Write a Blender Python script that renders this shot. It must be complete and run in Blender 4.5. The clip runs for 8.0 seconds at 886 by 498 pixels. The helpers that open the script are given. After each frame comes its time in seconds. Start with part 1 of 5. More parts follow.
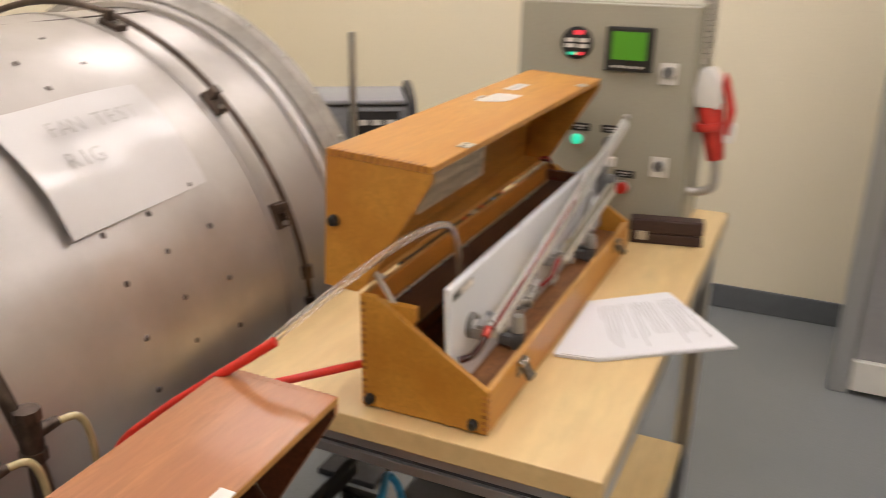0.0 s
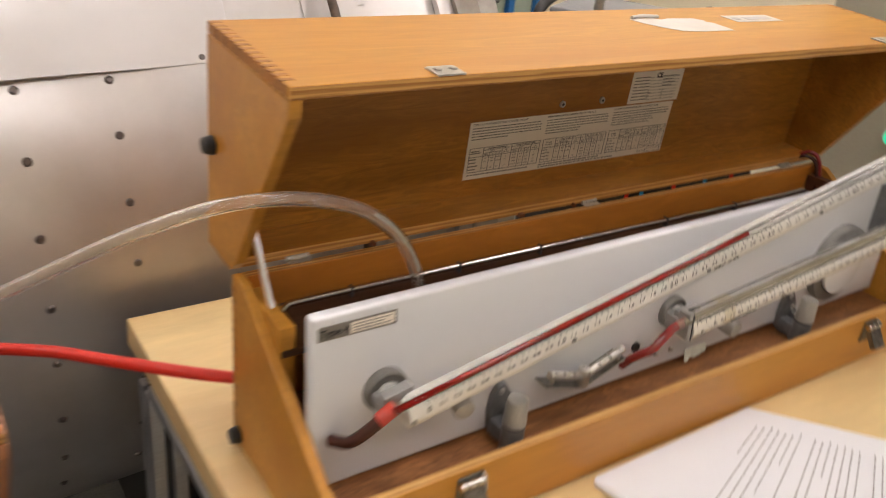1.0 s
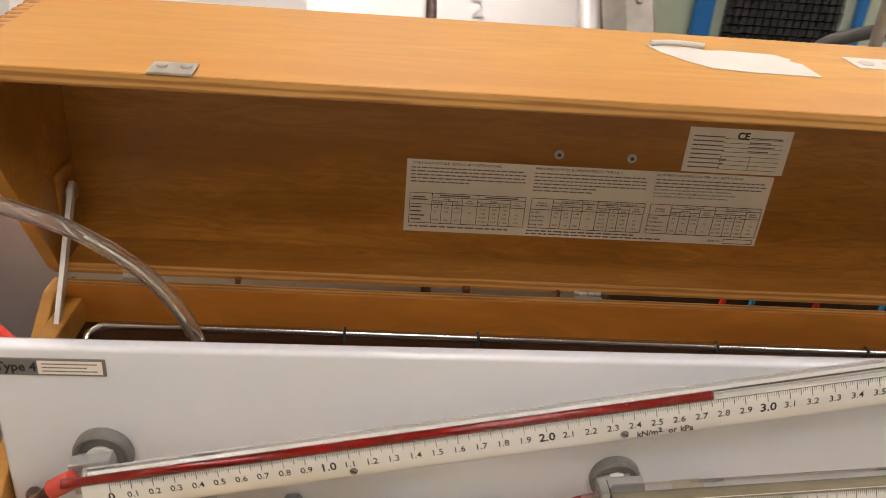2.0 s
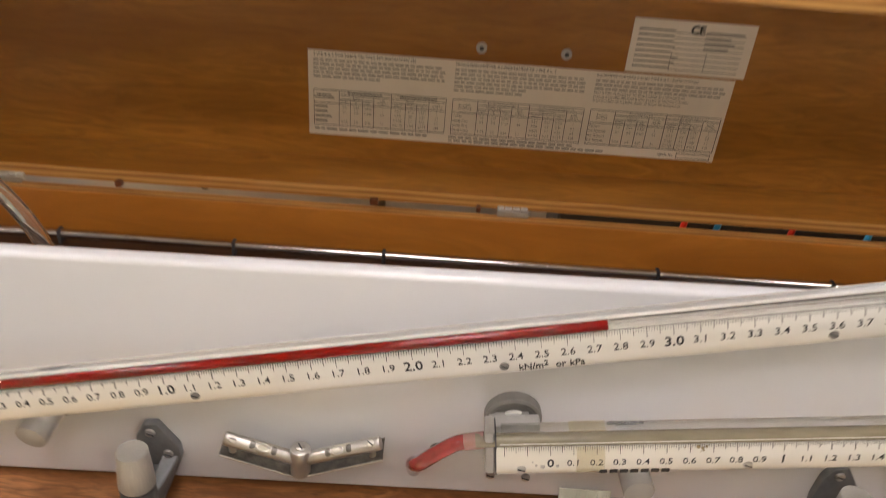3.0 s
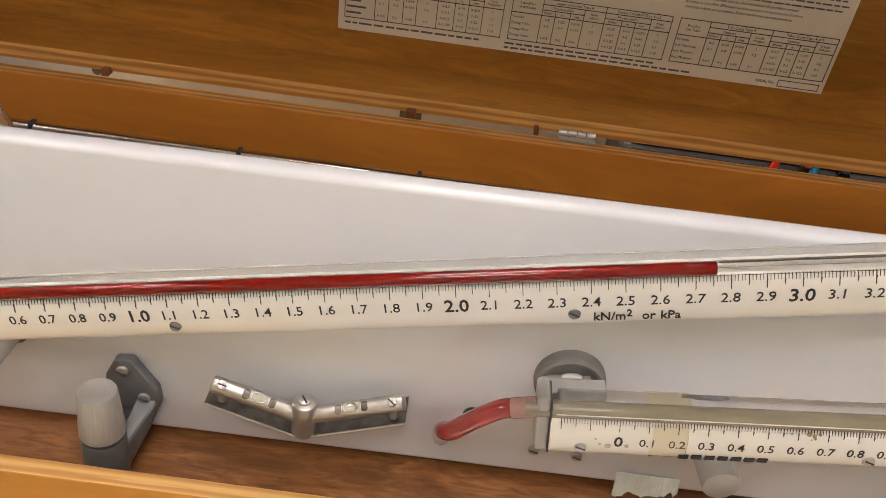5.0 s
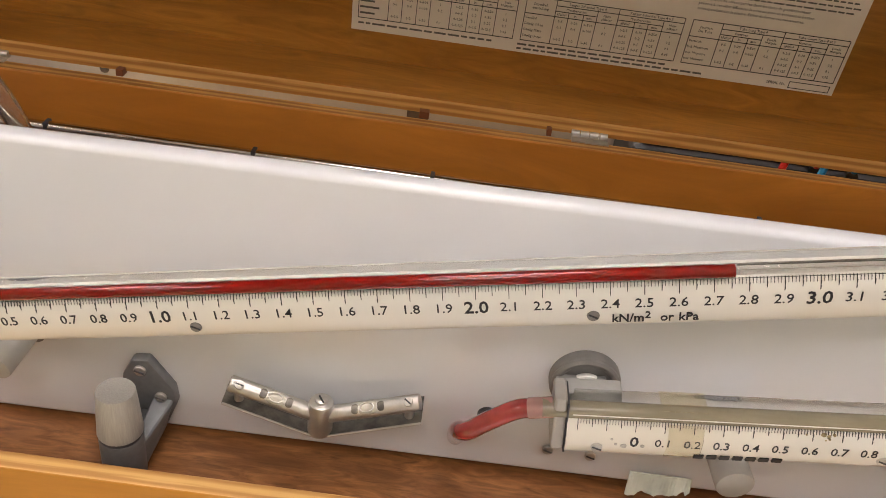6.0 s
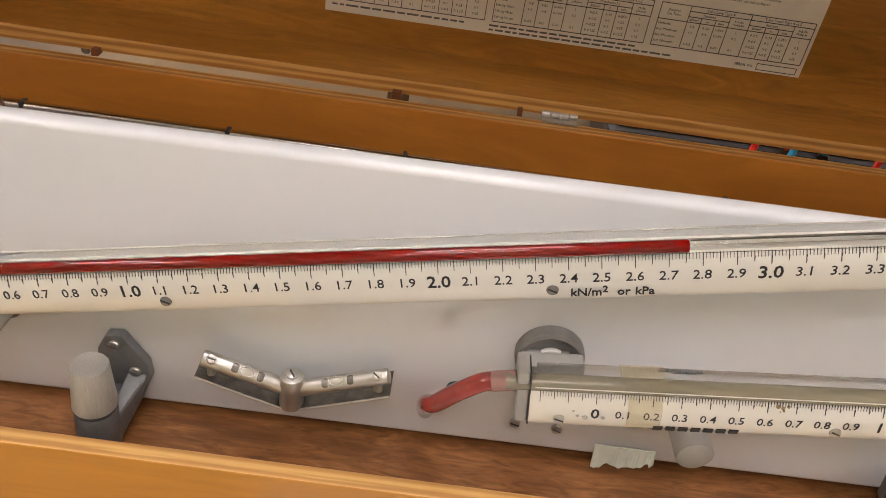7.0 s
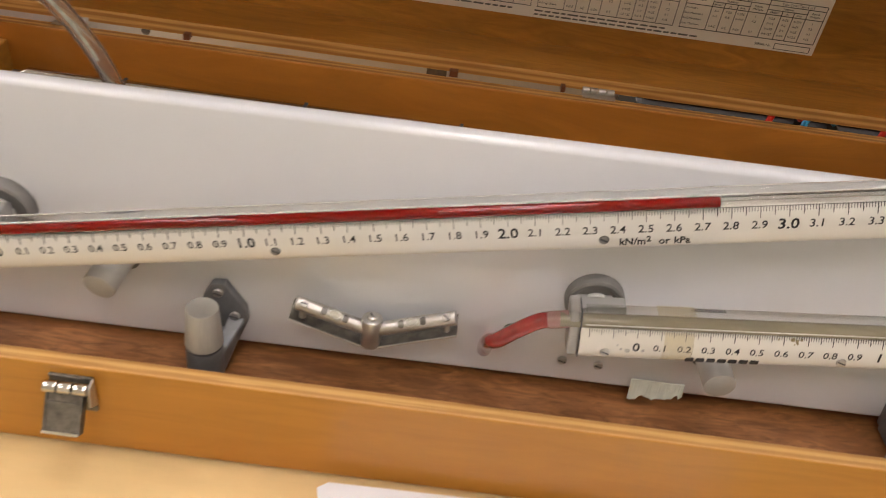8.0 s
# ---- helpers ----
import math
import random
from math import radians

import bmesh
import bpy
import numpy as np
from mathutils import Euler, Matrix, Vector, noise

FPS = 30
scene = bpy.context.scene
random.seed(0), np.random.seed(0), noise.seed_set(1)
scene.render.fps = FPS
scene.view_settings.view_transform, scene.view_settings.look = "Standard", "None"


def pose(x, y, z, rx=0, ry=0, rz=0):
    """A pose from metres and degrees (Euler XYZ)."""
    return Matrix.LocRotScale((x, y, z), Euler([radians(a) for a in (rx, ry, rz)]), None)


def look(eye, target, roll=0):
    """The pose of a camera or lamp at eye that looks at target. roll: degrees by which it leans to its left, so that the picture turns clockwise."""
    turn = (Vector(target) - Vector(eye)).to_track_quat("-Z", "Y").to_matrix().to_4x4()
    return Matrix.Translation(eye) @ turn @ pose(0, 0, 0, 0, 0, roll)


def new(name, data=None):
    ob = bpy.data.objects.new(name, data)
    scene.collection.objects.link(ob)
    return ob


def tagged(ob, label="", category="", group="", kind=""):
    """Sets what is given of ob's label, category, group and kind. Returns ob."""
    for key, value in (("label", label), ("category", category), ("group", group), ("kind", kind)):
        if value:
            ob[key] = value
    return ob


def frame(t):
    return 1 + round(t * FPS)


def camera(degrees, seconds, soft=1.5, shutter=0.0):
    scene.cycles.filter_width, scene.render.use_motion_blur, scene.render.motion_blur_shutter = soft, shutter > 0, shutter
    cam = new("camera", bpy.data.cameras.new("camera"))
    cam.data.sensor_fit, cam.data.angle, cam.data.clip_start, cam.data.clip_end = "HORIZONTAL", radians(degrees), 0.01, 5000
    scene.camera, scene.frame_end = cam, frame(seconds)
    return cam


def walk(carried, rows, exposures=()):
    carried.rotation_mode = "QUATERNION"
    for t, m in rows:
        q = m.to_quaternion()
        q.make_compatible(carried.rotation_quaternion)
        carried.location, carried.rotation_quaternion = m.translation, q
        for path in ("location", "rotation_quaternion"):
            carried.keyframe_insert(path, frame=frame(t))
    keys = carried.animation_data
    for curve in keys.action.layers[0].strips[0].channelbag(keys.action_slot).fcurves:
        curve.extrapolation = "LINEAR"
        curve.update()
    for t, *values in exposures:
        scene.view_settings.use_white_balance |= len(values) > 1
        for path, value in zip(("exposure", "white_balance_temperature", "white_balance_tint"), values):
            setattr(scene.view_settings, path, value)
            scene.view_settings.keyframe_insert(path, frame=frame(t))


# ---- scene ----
cam = camera(55.9, 8.0, soft=0.4, shutter=0.35)
PATH = [
    (0, (-0.895, -0.338, 1.418), (0.814, 0.437, 0.726), 0.8),
    (0.3, (-0.727, -0.363, 1.375), (0.744, 0.775, 0.641), 0.7),
    (0.5, (-0.590, -0.407, 1.360), (0.701, 0.891, 0.555), 1.5),
    (0.8, (-0.366, -0.427, 1.341), (0.767, 0.961, 0.453), 4.1),
    (1, (-0.215, -0.391, 1.312), (0.844, 1.053, 0.421), 6.5),
    (1.2, (-0.085, -0.350, 1.296), (0.847, 1.191, 0.425), 8.2),
    (2.3, (0.289, -0.363, 1.286), (0.303, 1.416, 0.371), 3.7),
    (2.5, (0.306, -0.353, 1.283), (0.315, 1.415, 0.347), 3.8),
    (3, (0.340, -0.307, 1.246), (0.391, 1.396, 0.198), 4.9),
    (3.5, (0.340, -0.235, 1.156), (0.403, 1.439, 0.063), 6.7),
    (4, (0.330, -0.229, 1.164), (0.374, 1.428, 0.044), 7.5),
    (5.5, (0.326, -0.242, 1.175), (0.348, 1.420, 0.063), 8.2),
    (6, (0.319, -0.240, 1.176), (0.350, 1.416, 0.055), 8.4),
    (6.5, (0.326, -0.241, 1.176), (0.369, 1.407, 0.043), 8.7),
    (7, (0.331, -0.248, 1.179), (0.384, 1.389, 0.031), 8.9),
    (7.5, (0.329, -0.260, 1.188), (0.383, 1.365, 0.024), 8.7),
    (8, (0.301, -0.306, 1.205), (0.348, 1.294, 0.005), 8.6),
]
walk(cam, [(t, look(eye, target, roll)) for t, eye, target, roll in PATH],
     [(0, -0.20), (0.5, -0.34), (1.0, -0.22), (2.5, -0.08), (3.0, 0.06), (4.0, 0.08), (6.5, 0.10), (8.0, -0.04)])

# ---- world and light ----
BENCH = 0.8          # height of the bench top
world = bpy.data.worlds.new("world")
scene.world = world
world.use_nodes = True
world.node_tree.nodes["Background"].inputs[0].default_value = (0.9, 0.85, 0.75, 1)
world.node_tree.nodes["Background"].inputs[1].default_value = 0.02
LAMP = 12.5           # glow of the ceiling panels


# ---- materials ----
def mat(name, base, rough=0.5, metal=0.0, var=0.12, scale=20.0, stretch=(1, 1, 1), bump=0.0, fine=0.0, spec=0.5,
        coat=0.0, second=None, second_scale=3.0, transmission=0.0, ior=1.45, per_object=0.0, warp=0.0):
    """A procedural surface: base colour varied by a grain noise and a broad noise, with bump from the grain."""
    m = bpy.data.materials.new(name)
    m.use_nodes = True
    nt = m.node_tree
    b = nt.nodes["Principled BSDF"]
    b.inputs["Roughness"].default_value = rough
    b.inputs["Metallic"].default_value = metal
    b.inputs["Specular IOR Level"].default_value = spec
    b.inputs["IOR"].default_value = ior
    b.inputs["Transmission Weight"].default_value = transmission
    b.inputs["Coat Weight"].default_value = coat
    b.inputs["Coat Roughness"].default_value = 0.12
    tc = nt.nodes.new("ShaderNodeTexCoord")
    mp = nt.nodes.new("ShaderNodeMapping")
    mp.inputs["Scale"].default_value = stretch
    nt.links.new(tc.outputs["Object"], mp.inputs["Vector"])
    n1 = nt.nodes.new("ShaderNodeTexNoise")
    n1.inputs["Scale"].default_value = scale
    n1.inputs["Detail"].default_value = 6
    n1.inputs["Roughness"].default_value = 0.6
    n1.inputs["Distortion"].default_value = warp
    nt.links.new(mp.outputs[0], n1.inputs["Vector"])
    n2 = nt.nodes.new("ShaderNodeTexNoise")
    n2.inputs["Scale"].default_value = second_scale
    n2.inputs["Detail"].default_value = 3
    nt.links.new(mp.outputs[0] if second else tc.outputs["Object"], n2.inputs["Vector"])
    dark = tuple(c * (1 - 2.2 * var) for c in base)
    light = tuple(min(1, c * (1 + 1.6 * var)) for c in base)
    r1 = nt.nodes.new("ShaderNodeValToRGB")
    r1.color_ramp.elements[0].position, r1.color_ramp.elements[1].position = 0.3, 0.7
    r1.color_ramp.elements[0].color = (*dark, 1)
    r1.color_ramp.elements[1].color = (*light, 1)
    nt.links.new(n1.outputs[0], r1.inputs[0])
    mix = nt.nodes.new("ShaderNodeMix")
    mix.data_type = "RGBA"
    ramp = nt.nodes.new("ShaderNodeMapRange")
    ramp.inputs[1].default_value, ramp.inputs[2].default_value = 0.4, 0.68
    ramp.inputs[4].default_value = 0.75 if second else 0.5
    nt.links.new(n2.outputs[0], ramp.inputs[0])
    nt.links.new(ramp.outputs[0], mix.inputs["Factor"])
    nt.links.new(r1.outputs[0], mix.inputs[6])
    mix.inputs[7].default_value = (*(second or tuple(c * (1 - var) for c in base)), 1)
    out = mix.outputs[2]
    if per_object:
        info = nt.nodes.new("ShaderNodeObjectInfo")
        hsv = nt.nodes.new("ShaderNodeHueSaturation")
        mr = nt.nodes.new("ShaderNodeMapRange")
        mr.inputs[3].default_value, mr.inputs[4].default_value = 1 - per_object, 1 + per_object
        nt.links.new(info.outputs["Random"], mr.inputs[0])
        nt.links.new(mr.outputs[0], hsv.inputs["Value"])
        nt.links.new(out, hsv.inputs["Color"])
        out = hsv.outputs[0]
    nt.links.new(out, b.inputs["Base Color"])
    if fine:
        rr = nt.nodes.new("ShaderNodeMapRange")
        rr.inputs[3].default_value, rr.inputs[4].default_value = max(0, rough - fine), rough + fine
        nt.links.new(n2.outputs[0], rr.inputs[0])
        nt.links.new(rr.outputs[0], b.inputs["Roughness"])
    if bump:
        bp = nt.nodes.new("ShaderNodeBump")
        bp.inputs["Strength"].default_value = bump
        bp.inputs["Distance"].default_value = 0.001
        nt.links.new(n1.outputs[0], bp.inputs["Height"])
        nt.links.new(bp.outputs[0], b.inputs["Normal"])
    return m


def ply_edge(name, light, dark, axis, pitch=0.0034):
    """Sawn plywood edge: plies in bands along one axis, broken by grain."""
    m = bpy.data.materials.new(name)
    m.use_nodes = True
    nt = m.node_tree
    b = nt.nodes["Principled BSDF"]
    b.inputs["Roughness"].default_value = 0.45
    tc = nt.nodes.new("ShaderNodeTexCoord")
    sep = nt.nodes.new("ShaderNodeSeparateXYZ")
    nt.links.new(tc.outputs["Object"], sep.inputs[0])
    mp = nt.nodes.new("ShaderNodeMapping")
    mp.inputs["Scale"].default_value = (9, 220, 220)
    nt.links.new(tc.outputs["Object"], mp.inputs["Vector"])
    nz = nt.nodes.new("ShaderNodeTexNoise")
    nz.inputs["Scale"].default_value = 2.0
    nz.inputs["Detail"].default_value = 5
    nt.links.new(mp.outputs[0], nz.inputs["Vector"])
    mul = nt.nodes.new("ShaderNodeMath")
    mul.operation = "MULTIPLY"
    mul.inputs[1].default_value = 2 * math.pi / pitch
    nt.links.new(sep.outputs[axis], mul.inputs[0])
    add = nt.nodes.new("ShaderNodeMath")
    drift = nt.nodes.new("ShaderNodeMath")
    drift.operation = "MULTIPLY"
    drift.inputs[1].default_value = 4.5
    nt.links.new(nz.outputs[0], drift.inputs[0])
    nt.links.new(mul.outputs[0], add.inputs[0])
    nt.links.new(drift.outputs[0], add.inputs[1])
    sn = nt.nodes.new("ShaderNodeMath")
    sn.operation = "SINE"
    nt.links.new(add.outputs[0], sn.inputs[0])
    av = nt.nodes.new("ShaderNodeMath")
    av.operation = "MULTIPLY_ADD"
    av.inputs[1].default_value = 0.30
    nt.links.new(sn.outputs[0], av.inputs[0])
    nt.links.new(nz.outputs[0], av.inputs[2])
    ramp = nt.nodes.new("ShaderNodeValToRGB")
    ramp.color_ramp.elements[0].position, ramp.color_ramp.elements[1].position = 0.25, 0.75
    ramp.color_ramp.elements[0].color = (*dark, 1)
    ramp.color_ramp.elements[1].color = (*light, 1)
    nt.links.new(av.outputs[0], ramp.inputs[0])
    nt.links.new(ramp.outputs[0], b.inputs["Base Color"])
    return m


def glow(name, color, strength):
    m = bpy.data.materials.new(name)
    m.use_nodes = True
    b = m.node_tree.nodes["Principled BSDF"]
    b.inputs["Base Color"].default_value = (*color, 1)
    b.inputs["Emission Color"].default_value = (*color, 1)
    b.inputs["Emission Strength"].default_value = strength
    return m


BEECH = mat("varnished_beech", (0.53, 0.255, 0.040), 0.40, var=0.075, scale=7, stretch=(1.4, 12, 12), bump=0.08, coat=0.12, warp=1.2,
            second=(0.43, 0.175, 0.022), second_scale=0.9)
BEECH_END = mat("beech_end_grain", (0.40, 0.165, 0.038), 0.45, var=0.2, scale=160, bump=0.1, per_object=0.25)
LINING = mat("lid_lining_ply", (0.46, 0.205, 0.034), 0.36, var=0.14, scale=7, stretch=(2.2, 13, 13), bump=0.08, warp=2.6,
             second=(0.27, 0.098, 0.012), second_scale=1.5, coat=0.1)
VENEER = mat("tray_back_veneer", (0.56, 0.215, 0.032), 0.38, var=0.10, scale=5, stretch=(1.6, 7, 7), bump=0.06, coat=0.12, warp=2.5,
             second=(0.38, 0.125, 0.015), second_scale=2.2)
TRAY_FLOOR = mat("tray_floor_ply", (0.30, 0.130, 0.048), 0.30, var=0.24, scale=11, stretch=(3.2, 16, 16), bump=0.1, warp=2.0,
                 second=(0.155, 0.060, 0.022), second_scale=6)
PLY_Y = ply_edge("ply_edge_flat", (0.60, 0.335, 0.10), (0.33, 0.135, 0.03), 1, pitch=.0044)
PLY_FRONT = ply_edge("ply_edge_front", (0.66, 0.40, 0.14), (0.47, 0.235, 0.065), 1, pitch=.0058)
PLY_Z = ply_edge("ply_edge_upright", (0.60, 0.335, 0.10), (0.36, 0.155, 0.035), 2, pitch=.0044)
MAHOGANY = mat("brown_case_wood", (0.40, 0.172, 0.070), 0.4, var=0.07, scale=9, stretch=(2.0, 14, 14), bump=0.1, coat=0.2, warp=1.0,
               second=(0.36, 0.14, 0.06), second_scale=2.0)
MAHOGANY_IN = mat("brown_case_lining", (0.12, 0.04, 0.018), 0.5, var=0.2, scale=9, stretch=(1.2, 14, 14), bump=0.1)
BORE = mat("bore_shadow", (.16, .155, .14), .25, coat=.4)
PERSPEX = mat("clear_acrylic", (.86, .86, .84), .04, var=0, transmission=.95, ior=1.14)
TUBEGLASS = mat("tube_glass", (.95, .95, .94), .0, var=0, transmission=1.0, ior=1.08)
OLIVE = mat("stained_tube", (.44, .40, .29), .10, var=.12, scale=60, stretch=(.3, 3, 3), transmission=.45, ior=1.3, coat=.6)
SCUFF = mat("grey_scuff", (.50, .49, .45), .5, var=.25, scale=300)
YELLOWTAPE = mat("yellowed_tape", (.95, .89, .72), .12, var=.04, scale=90, transmission=.92, ior=1.08, coat=.5)
PINKCUFF = mat("pink_cuff", (.62, .36, .33), .12, var=.1, scale=90, transmission=.4, ior=1.2, coat=.6)
CLAMP = mat("clamp_grey", (.33, .325, .31), .40, .35, var=.07, scale=120, bump=.12)
NICKEL_DULL = mat("dull_nickel", (.21, .195, .17), .42, .8, var=.3, scale=140, bump=.15)
VIAL = mat("vial_glass", (.46, .44, .37), .08, var=.08, scale=60, coat=1.0)
KNURL = mat("grey_ribbed_knob", (.40, .39, .36), .42, .1, var=.09, scale=24, stretch=(60, 60, 1.2), bump=.25)
BENCHTOP = mat("birch_bench_top", (0.72, 0.54, 0.265), 0.36, var=0.05, scale=5, stretch=(2, 9, 9), bump=0.04, coat=0.15,
               second=(0.66, 0.46, 0.22), second_scale=2.2)
ALU = mat("aluminium_profile", (0.55, 0.56, 0.57), 0.38, 0.9, var=0.06, scale=60, stretch=(1, 12, 12))
SLOT = mat("dark_slot", (0.05, 0.05, 0.055), 0.6, var=0.1)
SHEET = mat("drum_sheet", (0.54, 0.52, 0.505), 0.43, 0.74, var=0.07, scale=6, second=(0.46, 0.43, 0.40), second_scale=5.0,
            bump=0.15, fine=0.16)
RIVET = mat("rivet_steel", (0.16, 0.14, 0.13), 0.45, 0.8, var=0.2, scale=80, per_object=0.3)
PIPE = mat("dark_bronze_pipe", (0.10, 0.075, 0.06), 0.42, 0.7, var=0.25, scale=40, bump=0.2)
PAPER = mat("white_paper", (0.74, 0.75, 0.78), 0.6, var=0.015, scale=6, coat=0.0)
STICKER = mat("aged_sticker", (0.62, 0.595, 0.55), 0.6, var=0.03, scale=40, bump=0.1)
SLEEVE = mat("laminated_paper", (0.63, 0.62, 0.62), 0.5, var=0.03, scale=5, coat=0.45)
INK = mat("black_ink", (0.02, 0.02, 0.022), 0.5, var=0.1)
GREYINK = mat("grey_print", (0.15, 0.145, 0.14), 0.6, var=0.1)
PALEINK = mat("pale_print", (0.50, 0.49, 0.48), 0.6, var=0.08)
FAINTINK = mat("faint_print", (0.15, 0.142, 0.13), 0.6, var=0.1)
LABEL = mat("silver_label", (0.86, 0.80, 0.72), 0.40, 0.0, var=0.03, scale=30)
ACRYLIC = mat("white_panel_gloss", (0.72, 0.74, 0.775), 0.14, var=0.012, scale=4, coat=0.4)
IVORY = mat("ivory_scale", (0.78, 0.785, 0.765), 0.24, var=0.02, scale=12, second=(0.75, 0.71, 0.61), second_scale=3, coat=0.2)
HOSE = mat("clear_hose_pvc", (0.97, 0.96, 0.92), 0.05, var=0, transmission=0.95, ior=1.3)
FLUID = mat("red_fluid", (0.22, 0.003, 0.002), 0.05, var=0.05, spec=0.6)
REDTUBE = mat("red_rubber_hose", (0.62, 0.03, 0.018), 0.35, var=0.08, scale=60)
REDTRANS = mat("red_stained_hose", (0.32, 0.03, 0.03), 0.12, var=0.2, scale=90, coat=0.8)
DARKTUBE = mat("dark_hose", (0.06, 0.018, 0.014), 0.2, var=0.2, scale=60)
CAST = mat("grey_casting", (0.17, 0.175, 0.18), 0.42, 0.35, var=0.12, scale=120, bump=0.3)
KNOB = mat("grey_knob", (0.36, 0.35, 0.325), 0.42, 0.1, var=0.06, scale=60)
DISC = mat("grey_disc", (0.21, 0.205, 0.195), 0.45, 0.3, var=0.1, scale=90, bump=0.15)
NICKEL = mat("satin_nickel", (0.52, 0.505, 0.475), 0.34, 0.85, var=0.08, scale=120)
STEEL = mat("polished_steel", (0.70, 0.68, 0.65), 0.14, 1.0, var=0.05, scale=50)
BLACK = mat("black_rubber", (0.02, 0.02, 0.02), 0.45, var=0.2, scale=60)
WALL = mat("cream_wall_paint", (0.84, 0.77, 0.60), 0.6, var=0.02, scale=120, bump=0.15, second=(0.82, 0.75, 0.58), second_scale=1.2)
CEIL = mat("white_ceiling", (0.8, 0.79, 0.76), 0.8, var=0.02, scale=60)
FLOOR = mat("blue_grey_vinyl", (0.20, 0.215, 0.225), 0.42, var=0.08, scale=160, second=(0.18, 0.195, 0.205), second_scale=2, fine=0.08)
SKIRT = mat("grey_skirting", (0.12, 0.13, 0.14), 0.5, var=0.05)
BOXGREY = mat("cabinet_grey_paint", (0.36, 0.35, 0.28), 0.45, var=0.03, scale=200, bump=0.08)
GREEN = mat("pale_green_panel", (0.45, 0.52, 0.40), 0.5, var=0.03, scale=90)
BLUE = mat("blue_trim", (0.02, 0.16, 0.45), 0.4, var=0.05)
REDPL = mat("red_plug_plastic", (0.55, 0.04, 0.03), 0.35, var=0.06)
WHITEPL = mat("white_plastic", (0.75, 0.74, 0.70), 0.35, var=0.03)
CYANPL = mat("blue_hose", (0.03, 0.30, 0.62), 0.4, var=0.06)
CLOTH = mat("dark_brown_leatherette", (0.045, 0.022, 0.02), 0.45, var=0.2, scale=180, bump=0.3)
INSTR = mat("grey_instrument_top", (0.25, 0.26, 0.28), 0.5, var=0.06, scale=90)
DARKSH = mat("dark_equipment", (0.03, 0.03, 0.033), 0.5, var=0.2, scale=30)
REDINK = mat("red_stencil", (0.55, 0.03, 0.03), 0.5, var=0.15, scale=80)
LCD = glow("green_display", (0.06, 0.24, 0.01), 0.28)
LED_G = glow("green_lamp", (0.03, 0.60, 0.36), 1.1)
LED_R = glow("red_digits", (0.9, 0.05, 0.08), 0.6)
DIFFUSER = glow("lamp_diffuser", (1.0, 0.905, 0.885), LAMP)


# ---- building helpers ----
def thing(name, at, label, category, group=""):
    ob = new(name)
    ob.location = at
    return tagged(ob, label, category, group)


def link(name, me, parent, label=""):
    """A mesh in world metres, parented without moving it."""
    ob = new(name, me)
    if parent is not None:
        ob.parent = parent
        if parent.type == "EMPTY":
            ob.matrix_parent_inverse = Matrix.Translation(parent.location).inverted()
    return tagged(ob, label) if label else ob


def part(name, bm, material, parent=None, label="", smooth=False, turn=None):
    """Links a bmesh as one mesh object. material may be a list, indexed by face.material_index."""
    if turn is not None:
        bm.transform(turn)
    bmesh.ops.recalc_face_normals(bm, faces=bm.faces)
    me = bpy.data.meshes.new(name)
    bm.to_mesh(me)
    bm.free()
    for m in (material if isinstance(material, (list, tuple)) else [material]):
        me.materials.append(m)
    if smooth:
        me.polygons.foreach_set("use_smooth", [True] * len(me.polygons))
        me.set_sharp_from_angle(angle=radians(40))
    return link(name, me, parent, label)


def box(x0, x1, y0, y1, z0, z1, bevel=0.0, bm=None, seg=2):
    b = bmesh.new()
    bmesh.ops.create_cube(b, size=1)
    for v in b.verts:
        v.co = Vector((x0 + (v.co.x + .5) * (x1 - x0), y0 + (v.co.y + .5) * (y1 - y0), z0 + (v.co.z + .5) * (z1 - z0)))
    if bevel:
        bmesh.ops.bevel(b, geom=list(b.edges), offset=bevel, segments=seg, profile=0.5, affect="EDGES")
    return merge(bm, b) if bm else b


def merge(bm, other):
    me = bpy.data.meshes.new("tmp")
    other.to_mesh(me)
    other.free()
    bm.from_mesh(me)
    bpy.data.meshes.remove(me)
    return bm


def prism(outline, x0, x1, bevel=0.0):
    """A (y, z) outline drawn out from x0 to x1."""
    b = bmesh.new()
    a = [b.verts.new((x0, y, z)) for y, z in outline]
    c = [b.verts.new((x1, y, z)) for y, z in outline]
    b.faces.new(a)
    b.faces.new(c[::-1])
    for i in range(len(a)):
        j = (i + 1) % len(a)
        b.faces.new((a[j], a[i], c[i], c[j]))
    bmesh.ops.recalc_face_normals(b, faces=b.faces)
    if bevel:
        bmesh.ops.bevel(b, geom=list(b.edges), offset=bevel, segments=2, profile=0.5, affect="EDGES")
    return b


def rod(p0, p1, r, seg=20, r1=None, bm=None, bevel=0.0):
    p0, p1 = Vector(p0), Vector(p1)
    b = bmesh.new()
    bmesh.ops.create_cone(b, cap_ends=True, segments=seg, radius1=r, radius2=r if r1 is None else r1, depth=(p1 - p0).length)
    if bevel:
        rim = [e for e in b.edges if abs(e.verts[0].co.z - e.verts[1].co.z) < 1e-6]
        bmesh.ops.bevel(b, geom=rim, offset=bevel, segments=2, profile=0.5, affect="EDGES")
    q = (p1 - p0).to_track_quat("Z", "Y").to_matrix().to_4x4()
    b.transform(Matrix.Translation((p0 + p1) / 2) @ q)
    return merge(bm, b) if bm else b


